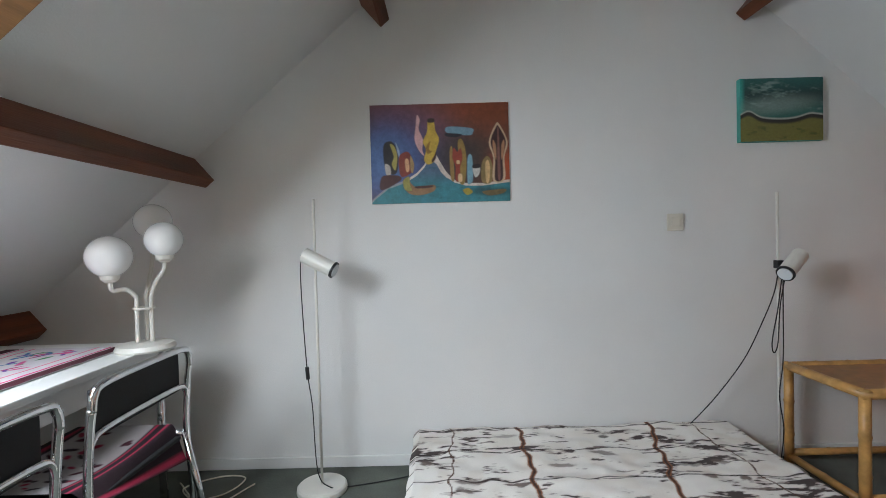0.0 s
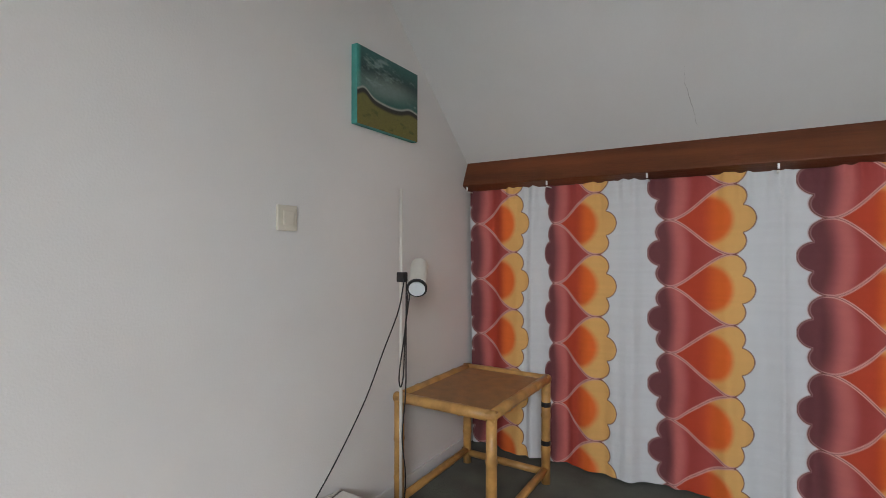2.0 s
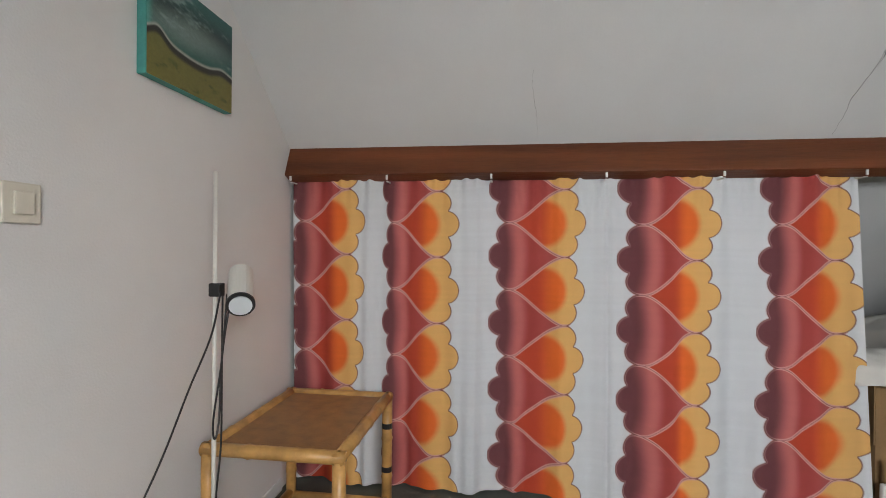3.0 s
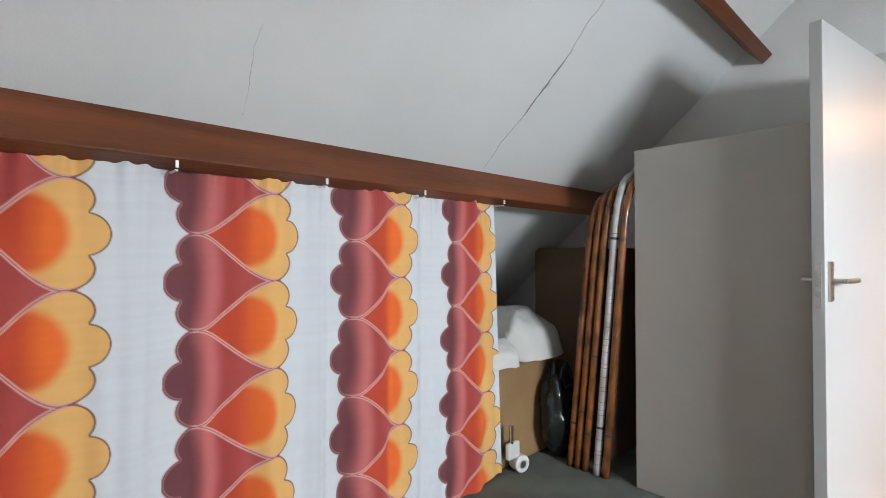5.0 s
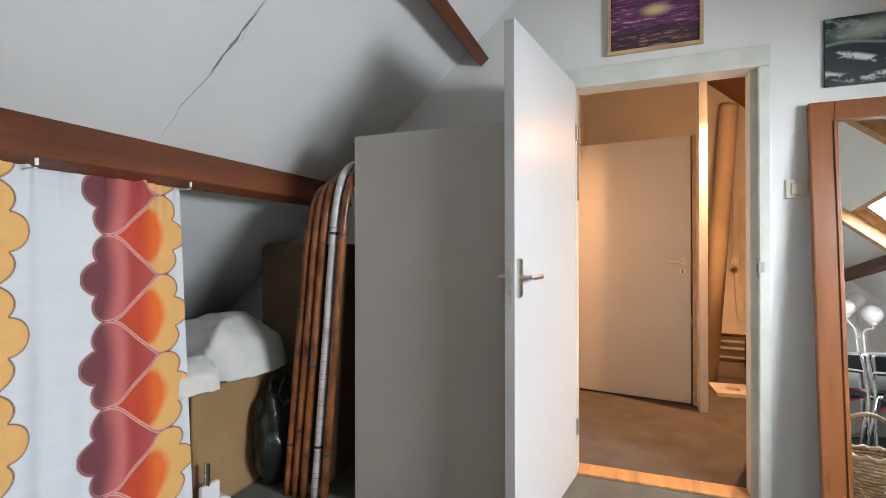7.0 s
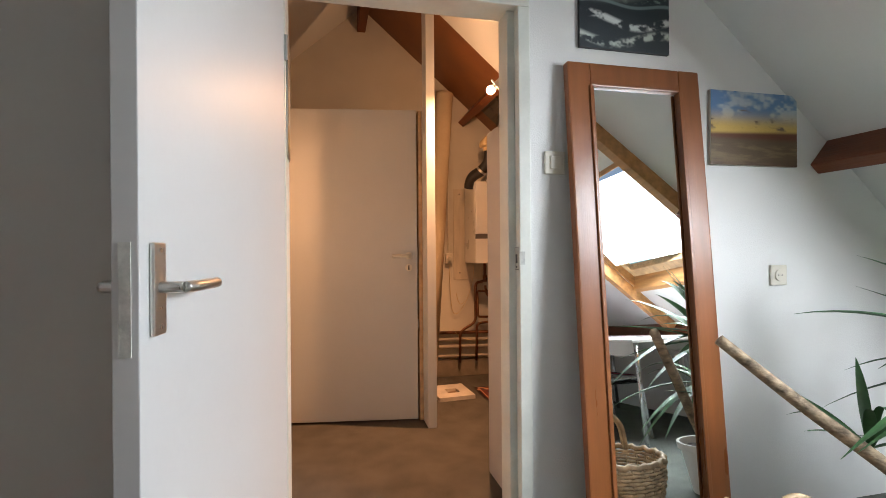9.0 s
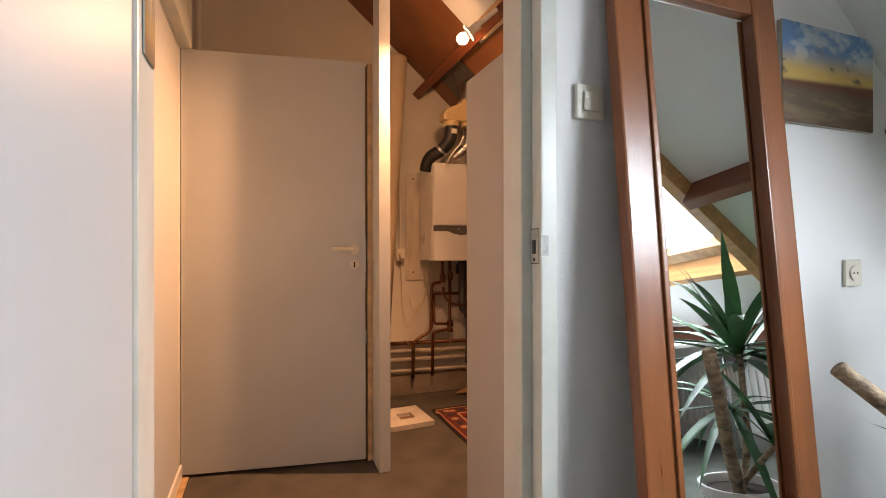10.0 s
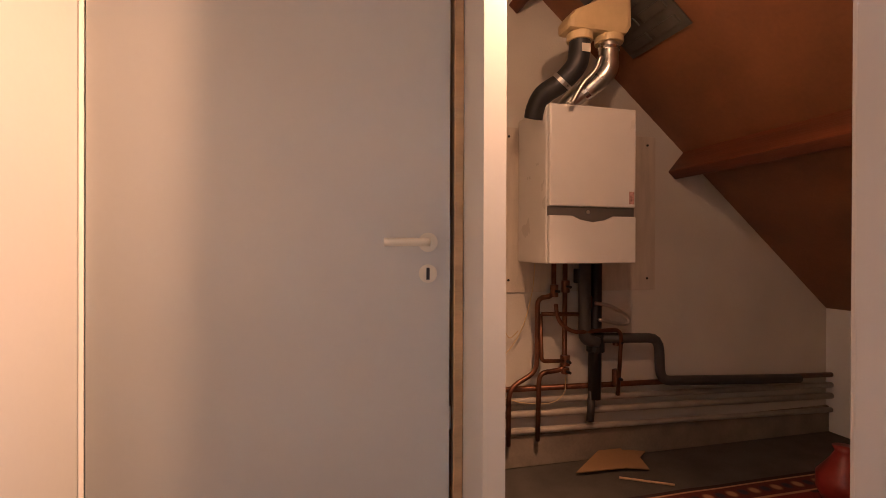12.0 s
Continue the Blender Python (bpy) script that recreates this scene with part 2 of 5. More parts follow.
def cloudy(u, v, su, sv, seed):
    """Three octaves of grain."""
    return 0.5 * grain(u, v, su, sv, seed) + 0.3 * grain(u, v, su * 2.3, sv * 2.3, seed + 300) + 0.2 * grain(u, v, su * 5.1, sv * 5.1, seed + 600)


def lay(img, mask, color):
    """Lays a colour over an image by a mask."""
    mask = np.clip(mask, 0, 1)[..., None]
    return img * (1 - mask) + np.array(color) * mask


def step(a, b, x):
    t = np.clip((x - a) / (b - a), 0, 1)
    return t * t * (3 - 2 * t)


def blob(u, v, cu, cv, ru, rv, turn=0.0, soft=0.15):
    """A soft-edged ellipse."""
    c, s = math.cos(turn), math.sin(turn)
    du, dv = u - cu, v - cv
    d = np.sqrt(((du * c + dv * s) / ru) ** 2 + ((dv * c - du * s) / rv) ** 2)
    return 1 - step(1 - soft, 1 + soft, d)


# ---- large structure: living room ----
structure("floor", Box(WX - 0.1, EX + 0.1, SY - 0.05, NY + 0.1, -0.1, 0), M_CARPET, "worn grey-green carpet floor of the attic room")
gable = [(WX - 0.1, 0), (EX + 0.1, 0), (EX + 0.1, roof(EX + 0.1) + 0.05), (RX, RZ + 0.05), (WX - 0.1, roof(WX - 0.1) + 0.05)]
structure("wall_north", Prism(gable, NY, NY + 0.1), M_WALL, "white plastered gable wall behind the paintings")
DX0, DX1, DZ = 0.30, 1.06, 2.005
south = [(WX - 0.1, 0), (DX0 - 0.06, 0), (DX0 - 0.06, DZ + 0.02), (DX1 + 0.02, DZ + 0.02), (DX1 + 0.02, 0), *gable[1:]]
structure("wall_south", Prism(south, SY - 0.1, SY), M_WALL, "white plastered partition wall with a doorway")
structure("wall_west", Box(WX - 0.1, WX, GY, NY, 0, roof(WX)), M_WALL, "low white knee wall under the sloping roof")
structure("wall_east", Box(EX, EX + 0.1, GY, NY, 0, roof(EX)), M_WALL, "low knee wall at the back of the eaves")
bm = bmesh.new()
slab(bm, WX - 0.1, SKX0, SY - 0.05, NY + 0.05)
slab(bm, SKX1, RX, SY - 0.05, NY + 0.05)
slab(bm, SKX0, SKX1, SY - 0.05, SKY0)
slab(bm, SKX0, SKX1, SKY1, NY + 0.05)
structure("ceiling_west", bm, M_SLOPE, "white sloping attic ceiling pierced by a roof window")
structure("ceiling_east", slab(bmesh.new(), RX, EX + 0.1, SY - 0.05, NY + 0.05), M_SLOPE, "white sloping attic ceiling with hairline cracks")
structure("baseboard_north", Box(-2.1, 2.40, NY - 0.012, NY - 0.001, 0, 0.055), M_WALL, "low white-painted skirting board", 0.003)


def purlin(name, contact, depth, width, y0, y1, up, label, ang=ANG):
    """A beam set square to the roof: contact is where its room side meets the slope; up: whether its width runs up the slope."""
    side = 1 if contact > RX else -1
    n = Vector((-side * math.sin(ang), -math.cos(ang)))
    along = Vector((-side * math.cos(ang), math.sin(ang))) * (1 if up else -1)
    a = Vector((contact, roof(contact))) - n * 0.01
    pts = [a, a + n * (depth + 0.01), a + n * (depth + 0.01) + along * width, a + along * width]
    ob = tagged(part(name, Prism([tuple(p) for p in pts], y0, y1), M_BEAM, None, bevel=0.006), label, "beam", "roof beams")
    return ob


for nm, c, d, w, y0, y1, up in (
        ("roof_beam", -1.196, 0.145, 0.06, SKY1 + 0.07, NY - 0.001, False),
        ("roof_beam", -1.196, 0.145, 0.06, SY + 0.001, SKY0 - 0.07, False),
        ("roof_beam", -2.062, 0.13, 0.07, SY + 0.001, NY - 0.001, False),
        ("roof_beam", -0.338, 0.145, 0.06, SY + 0.001, NY - 0.001, True),
        ("roof_beam", 1.655, 0.125, 0.06, SY + 0.001, NY - 0.001, True),
        ("roof_beam", 2.472, 0.143, 0.07, SY + 0.001, NY - 0.001, False)):
    purlin(nm, c, d, w, y0, y1, up, "dark red-brown stained roof beam along the sloping ceiling", 0.41 if c > 2 else ANG)
tagged(part("roof_beam", Box(RX - 0.035, RX + 0.035, SY + 0.001, NY - 0.001, RZ - 0.2, RZ - 0.02), M_BEAM, None, bevel=0.006), "dark red-brown ridge beam under the roof peak", "beam", "roof beams")

# roof window with its pine trimmers and lining
window = tagged(new("window_1"), "pine-framed tilting roof window, closed, overcast sky behind", "window", kind="structure")


def slope_bar(bm, x0, x1, y0, y1, below, above):
    return prism(bm, [(x0, roof(x0) - below), (x1, roof(x1) - below), (x1, roof(x1) + above), (x0, roof(x0) + above)], y0, y1)


for y0 in (SKY0 - 0.07, SKY1):
    tagged(part("rafter", slope_bar(bmesh.new(), -2.15, -0.36, y0, y0 + 0.07, 0.12, -0.002), M_OAK, None, bevel=0.005), "orange-brown trimmer rafter beside the roof window", "beam", "window rafters")
part("top_lining", slope_bar(bmesh.new(), SKX1 - 0.025, SKX1, SKY0, SKY1, 0.0, 0.14), M_OAK, window)
part("bottom_lining", slope_bar(bmesh.new(), SKX0, SKX0 + 0.03, SKY0, SKY1, 0.03, 0.14), M_OAK, window)
part("side_lining", slope_bar(bmesh.new(), SKX0, SKX1, SKY0, SKY0 + 0.02, 0.0, 0.14), M_OAK, window)
part("side_lining", slope_bar(bmesh.new(), SKX0, SKX1, SKY1 - 0.02, SKY1, 0.0, 0.14), M_OAK, window)
for nm, a in (("sash_bottom", (SKX0 + 0.03, SKX0 + 0.09, SKY0 + 0.02, SKY1 - 0.02)), ("sash_top", (SKX1 - 0.085, SKX1 - 0.025, SKY0 + 0.02, SKY1 - 0.02)),
              ("sash_side", (SKX0 + 0.09, SKX1 - 0.085, SKY0 + 0.02, SKY0 + 0.08)), ("sash_side", (SKX0 + 0.09, SKX1 - 0.085, SKY1 - 0.08, SKY1 - 0.02))):
    part(nm, slope_bar(bmesh.new(), *a, -0.08, 0.13), M_PINE, window, bevel=0.004)
pane = part("pane", slope_bar(bmesh.new(), SKX0 + 0.09, SKX1 - 0.085, SKY0 + 0.08, SKY1 - 0.08, -0.10, 0.106), clear_glass("window_glass"), window)
pane.visible_shadow = False
part("handle", Rod((SKX1 - 0.06, 0.55, roof(SKX1 - 0.06) + 0.06), (SKX1 - 0.06, 0.93, roof(SKX1 - 0.06) + 0.06), 0.008), M_STEEL, window)

# ---- landing ----
EW = 1.222
structure("floor_landing", Box(WX - 0.1, EX + 0.1, GY - 0.1, SY - 0.05, -0.1, -0.002), M_CARPET2, "worn brown carpet floor of the landing")
structure("wall_far", Prism(gable, GY - 0.1, GY), mat("cream_wall_paint", (0.62, 0.58, 0.50), 0.85, 0.06, 3, 120, 0.25), "cream painted gable wall behind the boiler")
structure("ceiling_landing_east", slab(bmesh.new(), RX, EX + 0.1, GY, SY - 0.05), M_SLOPE, "sloping landing ceiling")
structure("ceiling_landing_west", slab(bmesh.new(), -0.36, RX, -2.6, SY - 0.05), M_SLOPE, "white sloping ceiling over the landing")
bm = bmesh.new()
slab(bm, WX - 0.1, -0.36, GY, SY - 0.05)
slab(bm, -0.36, RX, GY, -2.6)
structure("ceiling_landing_boards", bm, M_BROWNBOARD, "orange-brown hardboard lining under the roof")
for c, d, w, up in ((-1.196, 0.145, 0.06, False), (-0.338, 0.155, 0.06, True), (1.64, 0.155, 0.06, True)):
    purlin("roof_beam", c, d, w, GY + 0.001, SY - 0.101, up, "dark brown roof beam above the landing")
tagged(part("roof_beam", Box(RX - 0.035, RX + 0.035, GY + 0.001, SY - 0.101, RZ - 0.21, RZ - 0.02), M_BEAM, None, bevel=0.006), "dark brown ridge beam above the stairs", "beam", "roof beams")

TY0, TY1, TZ = -2.55, -1.80, 2.03
bm = bmesh.new()
box(bm, EW, EW + 0.1, SY - 0.1, TY1, 0, roof(EW))
box(bm, EW, EW + 0.1, TY0, TY1, TZ, roof(EW))
box(bm, EW, EW + 0.1, GY, TY0, 0, roof(EW))
structure("wall_landing", bm, M_WALL, "plain white landing wall beside the toilet door")
structure("trim_lintel", Box(EW - 0.05, EW - 0.001, TY0 - 0.05, TY1 + 0.05, TZ + 0.005, roof(EW - 0.05) - 0.01), M_FRAME, "white boarded panel above the toilet door", 0.004)
structure("trim_jamb", Box(EW - 0.014, EW - 0.001, TY1, TY1 + 0.035, 0, TZ), M_WHITE, "white door casing strip", 0.004)
structure("wall_stairs", box(Box(0.276, 0.330, GY, -2.29, 0, 2.03), 0.276, 0.330, -2.42, -2.29, 2.03, roof(0.30)), M_DOOR, "white stair partition with a bare end post")
structure("threshold", Box(DX0 - 0.021, DX1, SY - 0.115, SY + 0.01, 0, 0.012), M_OAK, "worn orange pine threshold strip", 0.004)
structure("trim_threshold", Box(1.185, EW - 0.002, -2.56, -1.76, -0.001, 0.008), M_PINE, "tan floor strip in front of the toilet door")
structure("trim_plinth", Box(EW - 0.012, EW - 0.001, TY0, TY1, 0.009, 0.075), M_WHITE, "white kick strip at the foot of the toilet door", 0.003)

# door frames
frame_1 = tagged(new("door_frame_1"), "cream-white painted wooden door frame with a metal strike plate", "door frame", kind="structure")
FY0, FY1 = SY - 0.115, SY + 0.02
part("jamb", Box(DX0 - 0.095, DX0 - 0.022, FY0, FY1 - 0.043, 0, DZ), M_FRAME, frame_1, bevel=0.004)
part("rebate", Box(DX0 - 0.095, DX0 - 0.05, FY1 - 0.0425, FY1, 0, DZ), M_FRAME, frame_1, bevel=0.004)
part("jamb", Box(DX1, DX1 + 0.095, FY0, FY1, 0, DZ), M_FRAME, frame_1, bevel=0.006)
part("head", Box(DX0 - 0.095, DX1 + 0.095, FY0, FY1, DZ + 0.001, DZ + 0.1), M_FRAME, frame_1, bevel=0.006)
M_KEEP = mat("worn_painted_metal", (0.50, 0.50, 0.45), 0.4, 0.2, 30, 120, 0.1)
KX = DX0 - 0.05
strike = part("strike_plate", Box(KX + 0.0005, KX + 0.003, FY1 - 0.041, FY1 - 0.010, 1.045, 1.125), M_KEEP, frame_1, "worn metal strike plate")
part("strike_lip", Box(KX - 0.018, KX + 0.003, FY1 + 0.0005, FY1 + 0.003, 1.062, 1.110), M_KEEP, strike)
part("latch_hole", Box(KX + 0.003, KX + 0.004, FY1 - 0.033, FY1 - 0.018, 1.067, 1.10), M_BLACK, strike)
part("bolt_hole", Box(KX + 0.003, KX + 0.004, FY1 - 0.029, FY1 - 0.022, 1.049, 1.057), M_BLACK, strike)
for z in (1.0435, 1.1262):
    part("plate_edge", Box(KX + 0.0005, KX + 0.0025, FY1 - 0.041, FY1 - 0.010, z - 0.0009, z + 0.0009), M_BLACK, strike)


def lever(door, x, y, z, way, side, rose, material, size=1.0):
    """A lever handle: way is the lever's direction along the leaf, side the face that it stands on."""
    h = part("handle", rod(bmesh.new(), (x, y, z), (x, y + side * 0.045, z), 0.009 * size), material, door, "", smooth=False)
    part("lever", tube(bmesh.new(), spline([(x, y + side * 0.045, z), (x + way * 0.03, y + side * 0.052, z), (x + way * 0.108, y + side * 0.05, z)], 6), 0.0095 * size, 10), material, h, smooth=True)
    if rose == "plate":
        part("plate", Box(x - 0.019, x + 0.019, y + side * 0.001, y + side * 0.008, z - 0.075, z + 0.07), material, h, bevel=0.003)
        for dz in (-0.062, 0.058):
            part("screw", Rod((x, y + side * 0.007, z + dz), (x, y + side * 0.0095, z + dz), 0.004), M_CHROME, h)
    else:
        part("rosette", Rod((x, y + side * 0.001, z), (x, y + side * 0.009, z), 0.024, seg=24), material, h, smooth=False)
    return h


# room door, wide open
door_1 = tagged(new("door_1"), "plain white flush door standing wide open", "door", kind="structure")
door_1.matrix_world = pose(1.060, -0.945, 0.015, 0, 0, 80.2)
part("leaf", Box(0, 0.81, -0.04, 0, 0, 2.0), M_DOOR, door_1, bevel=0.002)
lever(door_1, 0.765, 0.0, 1.05, -1, 1, "plate", M_STEEL)
lever(door_1, 0.755, -0.04, 1.05, -1, -1, "plate", M_STEEL)
part("lock_front", Box(0.8095, 0.812, -0.029, -0.011, 0.95, 1.12), M_KEEP, door_1)
for z in (0.25, 1.75):
    part("hinge", Rod((-0.006, 0.004, z - 0.04), (-0.006, 0.004, z + 0.04), 0.007), M_STEEL, door_1)

# stair door, ajar
door_2 = tagged(new("door_2"), "plain white flush stair door standing ajar", "door", kind="structure")
door_2.matrix_world = pose(1.219, -2.574, 0.012, 0, 0, 171)
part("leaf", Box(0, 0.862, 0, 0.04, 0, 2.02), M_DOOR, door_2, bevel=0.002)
lever(door_2, 0.807, 0.0, 1.068, -1, -1, "rosette", M_CREAM, 1.1)
key = part("key_plate", Rod((0.807, -0.001, 0.99), (0.807, -0.007, 0.99), 0.023, seg=24), M_CREAM, door_2)
part("keyhole", Box(0.803, 0.811, -0.0085, -0.007, 0.975, 1.005), M_BLACK, key, bevel=0.0)
part("lock_front", Box(0.8615, 0.864, 0.01, 0.03, 0.93, 1.13), M_STEEL, door_2)
structure("trim_stair_jamb", Box(0.331, 0.356, -2.56, -2.44, 0, 2.03), M_PINE, "bare pine jamb of the stair door", 0.003)
tagged(part("latch_keep", Box(0.357, 0.364, -2.50, -2.462, 0.60, 0.66), M_STEEL, None), "small metal latch keep on the pine jamb", "latch")

# toilet door, shut
door_3 = tagged(new("door_3"), "plain white flush toilet door, shut", "door", kind="structure")
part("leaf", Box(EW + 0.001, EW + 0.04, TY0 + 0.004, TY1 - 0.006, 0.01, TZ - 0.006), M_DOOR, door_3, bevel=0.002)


# ---- large things: living room ----
wardrobe = thing("wardrobe", (1.62, -0.66, 0), "plain grey-beige wardrobe standing under the roof slope", "wardrobe")
part("side_panel", Box(-0.36, 0.355, 0.322, 0.342, 0, 1.685), M_GREY, wardrobe, bevel=0.002)
part("side_panel", Box(-0.36, 0.355, -0.342, -0.322, 0, 1.685), M_GREY, wardrobe, bevel=0.002)
part("back_panel", Box(0.343, 0.353, -0.321, 0.321, 0.05, 1.66), M_GREY, wardrobe)
part("top_panel", Box(-0.36, 0.355, -0.321, 0.321, 1.663, 1.683), M_GREY, wardrobe)
part("plinth", Box(-0.35, -0.33, -0.321, 0.321, 0, 0.06), M_GREY, wardrobe)
for y0 in (-0.32, 0.002):
    d = part("door", Box(-0.378, -0.361, y0, y0 + 0.318, 0.065, 1.66), M_GREY, wardrobe, bevel=0.002)
    part("knob", Rod((-0.378, y0 + (0.28 if y0 < 0 else 0.04), 0.9), (-0.395, y0 + (0.28 if y0 < 0 else 0.04), 0.9), 0.011), M_STEEL, d)

cabinet = thing("cabinet", (-0.12, -1.385, -0.002), "plain beige tall cabinet beside the doorway on the landing", "cabinet")
part("side_panel", Box(0.252, 0.27, -0.265, 0.265, 0, 1.70), M_LGREY, cabinet, bevel=0.002)
part("side_panel", Box(-0.27, -0.252, -0.265, 0.265, 0, 1.70), M_LGREY, cabinet, bevel=0.002)
part("top_panel", Box(-0.251, 0.251, -0.265, 0.265, 1.68, 1.698), M_LGREY, cabinet)
part("door", Box(-0.251, 0.251, -0.282, -0.266, 0.05, 1.675), M_LGREY, cabinet, bevel=0.002)

# curtain along the eaves
PLUM, ROSE = lin(112, 60, 64), lin(192, 104, 100)
RUST, ORANGE, TAN, CLOTH = lin(188, 66, 38), lin(232, 108, 40), lin(228, 176, 106), lin(214, 217, 219)
PER, MW, MH = 0.52, 0.437, 0.287
NOTCH = 0.103            # from a stripe's edge to the notches between its lobes
STRIPES = ((2.613, 2.527, 2.32, 2.228), (2.149, 2.094, 1.897, 1.794), (1.663, 1.568, 1.335, 1.239), (1.11, 0.993, 0.79, 0.69), (0.538, 0.445, 0.262, 0.165))


def curtain_print(y, z):
    run = np.interp(-y, [-b for c in STRIPES for b in c], [k * PER + d for k in range(5) for d in (0, NOTCH, MW - NOTCH, MW if k < 4 else 0.425)])
    a = np.mod(run, PER)
    col = np.clip(np.floor(run / PER), 0, 4).astype(int)
    v = (np.array([1.238, 1.228, 1.232, 1.226, 1.229])[col] - z) / np.array([0.306, 0.304, 0.302, 0.307, 0.303])[col]
    vl = np.mod(v, 1.0) * MH
    vr = np.mod(v + 0.5, 1.0) * MH
    # wavy seam between a red cell, pointed at its right, and a yellow one, pointed at its left
    span = MW - 2 * NOTCH
    w = np.clip((a - NOTCH) / span, 0, 1)
    sm = 0.12 * w + 0.88 * w * w * (3 - 2 * w)
    slope = MH / 2 * (0.12 + 0.88 * 6 * w * (1 - w)) / span * ((w > 0) & (w < 1))
    seam = (MH / 2 * (1 - sm) - np.abs(vl - MH / 2)) / np.sqrt(1 + slope * slope)
    left = np.full(a.shape, 1.0)
    right = np.full(a.shape, 1.0)
    for cu, cv, ra, rb in ((0.112, 0.054, 0.074, 0.0565), (0.062, MH / 2, 0.061, 0.056), (0.112, MH - 0.054, 0.074, 0.0565)):
        left = np.minimum(left, (np.hypot((a - cu) / ra, (vl - cv) / rb) - 1) * rb)
        right = np.minimum(right, (np.hypot((MW - a - cu) / ra, (vr - cv) / rb) - 1) * rb)
    left = np.minimum(left, np.maximum(0.05 - a, np.abs(vl - MH / 2) - 0.085))
    right = np.minimum(right, np.maximum(a - MW + 0.05, np.abs(vr - MH / 2) - 0.085))
    left = np.minimum(left, NOTCH + 0.01 - a)
    right = np.minimum(right, a - MW + NOTCH + 0.01)
    img = np.empty((*a.shape, 3))
    img[:] = CLOTH
    red = seam > 0
    bow = a + 1.1 * (vl - MH / 2) ** 2
    lc = lay(np.broadcast_to(np.array(PLUM), img.shape), step(0.085, 0.15, bow), ROSE)
    lc = lay(lc, step(0.155, 0.20, bow), lin(164, 64, 60))
    lc = lay(lc, step(0.205, 0.30, a) * 0.75, lin(184, 86, 80))
    dist = np.hypot(np.maximum(a - 0.245, 0), (vr - MH / 2) * 1.0)
    rc = lay(np.broadcast_to(np.array(RUST), img.shape), step(0.22, 0.30, a), ORANGE)
    rc = lay(rc, step(0.082, 0.118, dist) * step(0.20, 0.26, a + 0.3 * np.abs(vr - MH / 2)), TAN)
    img = np.where((red & (left < 0))[..., None], lc, img)
    img = np.where((~red & (right < 0))[..., None], rc, img)
    inside = np.where(red, left, right) < 0.004
    img = lay(img, (1 - step(0.0046, 0.0072, np.abs(seam))) * inside, lin(214, 158, 150))
    img = lay(img, (1 - step(0.0006, 0.0022, np.abs(seam))) * inside * 0.75, lin(124, 62, 60))
    rim = np.where(red, left, right)
    img = lay(img, (1 - step(0.0035, 0.006, np.abs(rim))) * 0.45 * red, lin(196, 150, 150))
    img = lay(img, (1 - step(0.001, 0.0032, np.abs(rim))) * 0.9, lin(116, 70, 60))
    img *= (1 + 0.05 * (grain(np.mod(y * 0.37, 1), np.mod(z * 0.31, 1), 3, 260, 5) - 0.5))[..., None]
    return img


def curtain_place(u, v):
    y = 2.585 - u * (2.585 - 0.165)
    z = 1.44 - v * (1.44 - 0.012)
    sag = 0.012 * np.abs(np.sin((2.585 - y) / 0.475 * math.pi)) * (1 - v) ** 3
    fold = 0.022 * np.sin(y * 13.2) + 0.013 * np.sin(y * 31 + 1.0) + 0.006 * np.sin(y * 67 + 2.0) + 0.03 * np.exp(-((y - 2.17) / 0.05) ** 2) + 0.012 * np.sin(y * 5.1 + 0.4) - 0.018 * np.exp(-((y - 2.215) / 0.025) ** 2) - 0.012 * np.exp(-((y - 1.15) / 0.012) ** 2) - 0.01 * np.exp(-((y - 1.71) / 0.014) ** 2)
    ruffle = (0.005 * np.sin(y * 88) + 0.004 * np.sin(y * 141 + 1.3)) * np.exp(-v * 16)
    x = 2.475 + fold * (0.45 + 0.55 * v) + 0.02 * v + ruffle
    z = z - 0.005 * np.sin(y * 43 + 0.7) * np.exp(-v * 20)
    y = y + 0.010 * np.sin(y * 26.4) * v - 0.09 * v * step(0.9, 1.0, u)
    return x - 2.475, y - 1.4, z - sag


curtain = thing("curtain", (2.475, 1.4, 0), "white cotton curtain with red and orange retro scallop print", "curtain")


def curtain_paint(u, v):
    return curtain_print(2.585 - u * 2.42, 1.44 - v * 1.428)


sheet("cloth", 860, 500, curtain_place, curtain_paint, painted("curtain_cloth", 0.9, 0.3, 600), curtain)
for y in (2.56, 2.111, 1.65, 1.171, 0.71, 0.19):
    c = part("curtain_clip", box(Box(-0.079, -0.073, y - 1.4 - 0.004, y - 1.4 + 0.004, 1.414, 1.434), -0.073, -0.012, y - 1.4 - 0.004, y - 1.4 + 0.004, 1.405, 1.409), M_WHITE, curtain)
part("rail", Box(0.040, 0.054, -1.22, 1.195, 1.430, 1.440), M_WHITE, curtain)

# low bed with a batik spread
bed = thing("bed", (0.67, 2.10, 0), "low daybed under a cream and black batik spread", "bed")
part("base", Box(-0.74, 0.74, -0.43, 0.43, 0, 0.06), M_HARD, bed, bevel=0.005)
part("mattress", Box(-0.755, 0.755, -0.455, 0.455, 0.06, 0.165), M_WALL, bed, bevel=0.03)


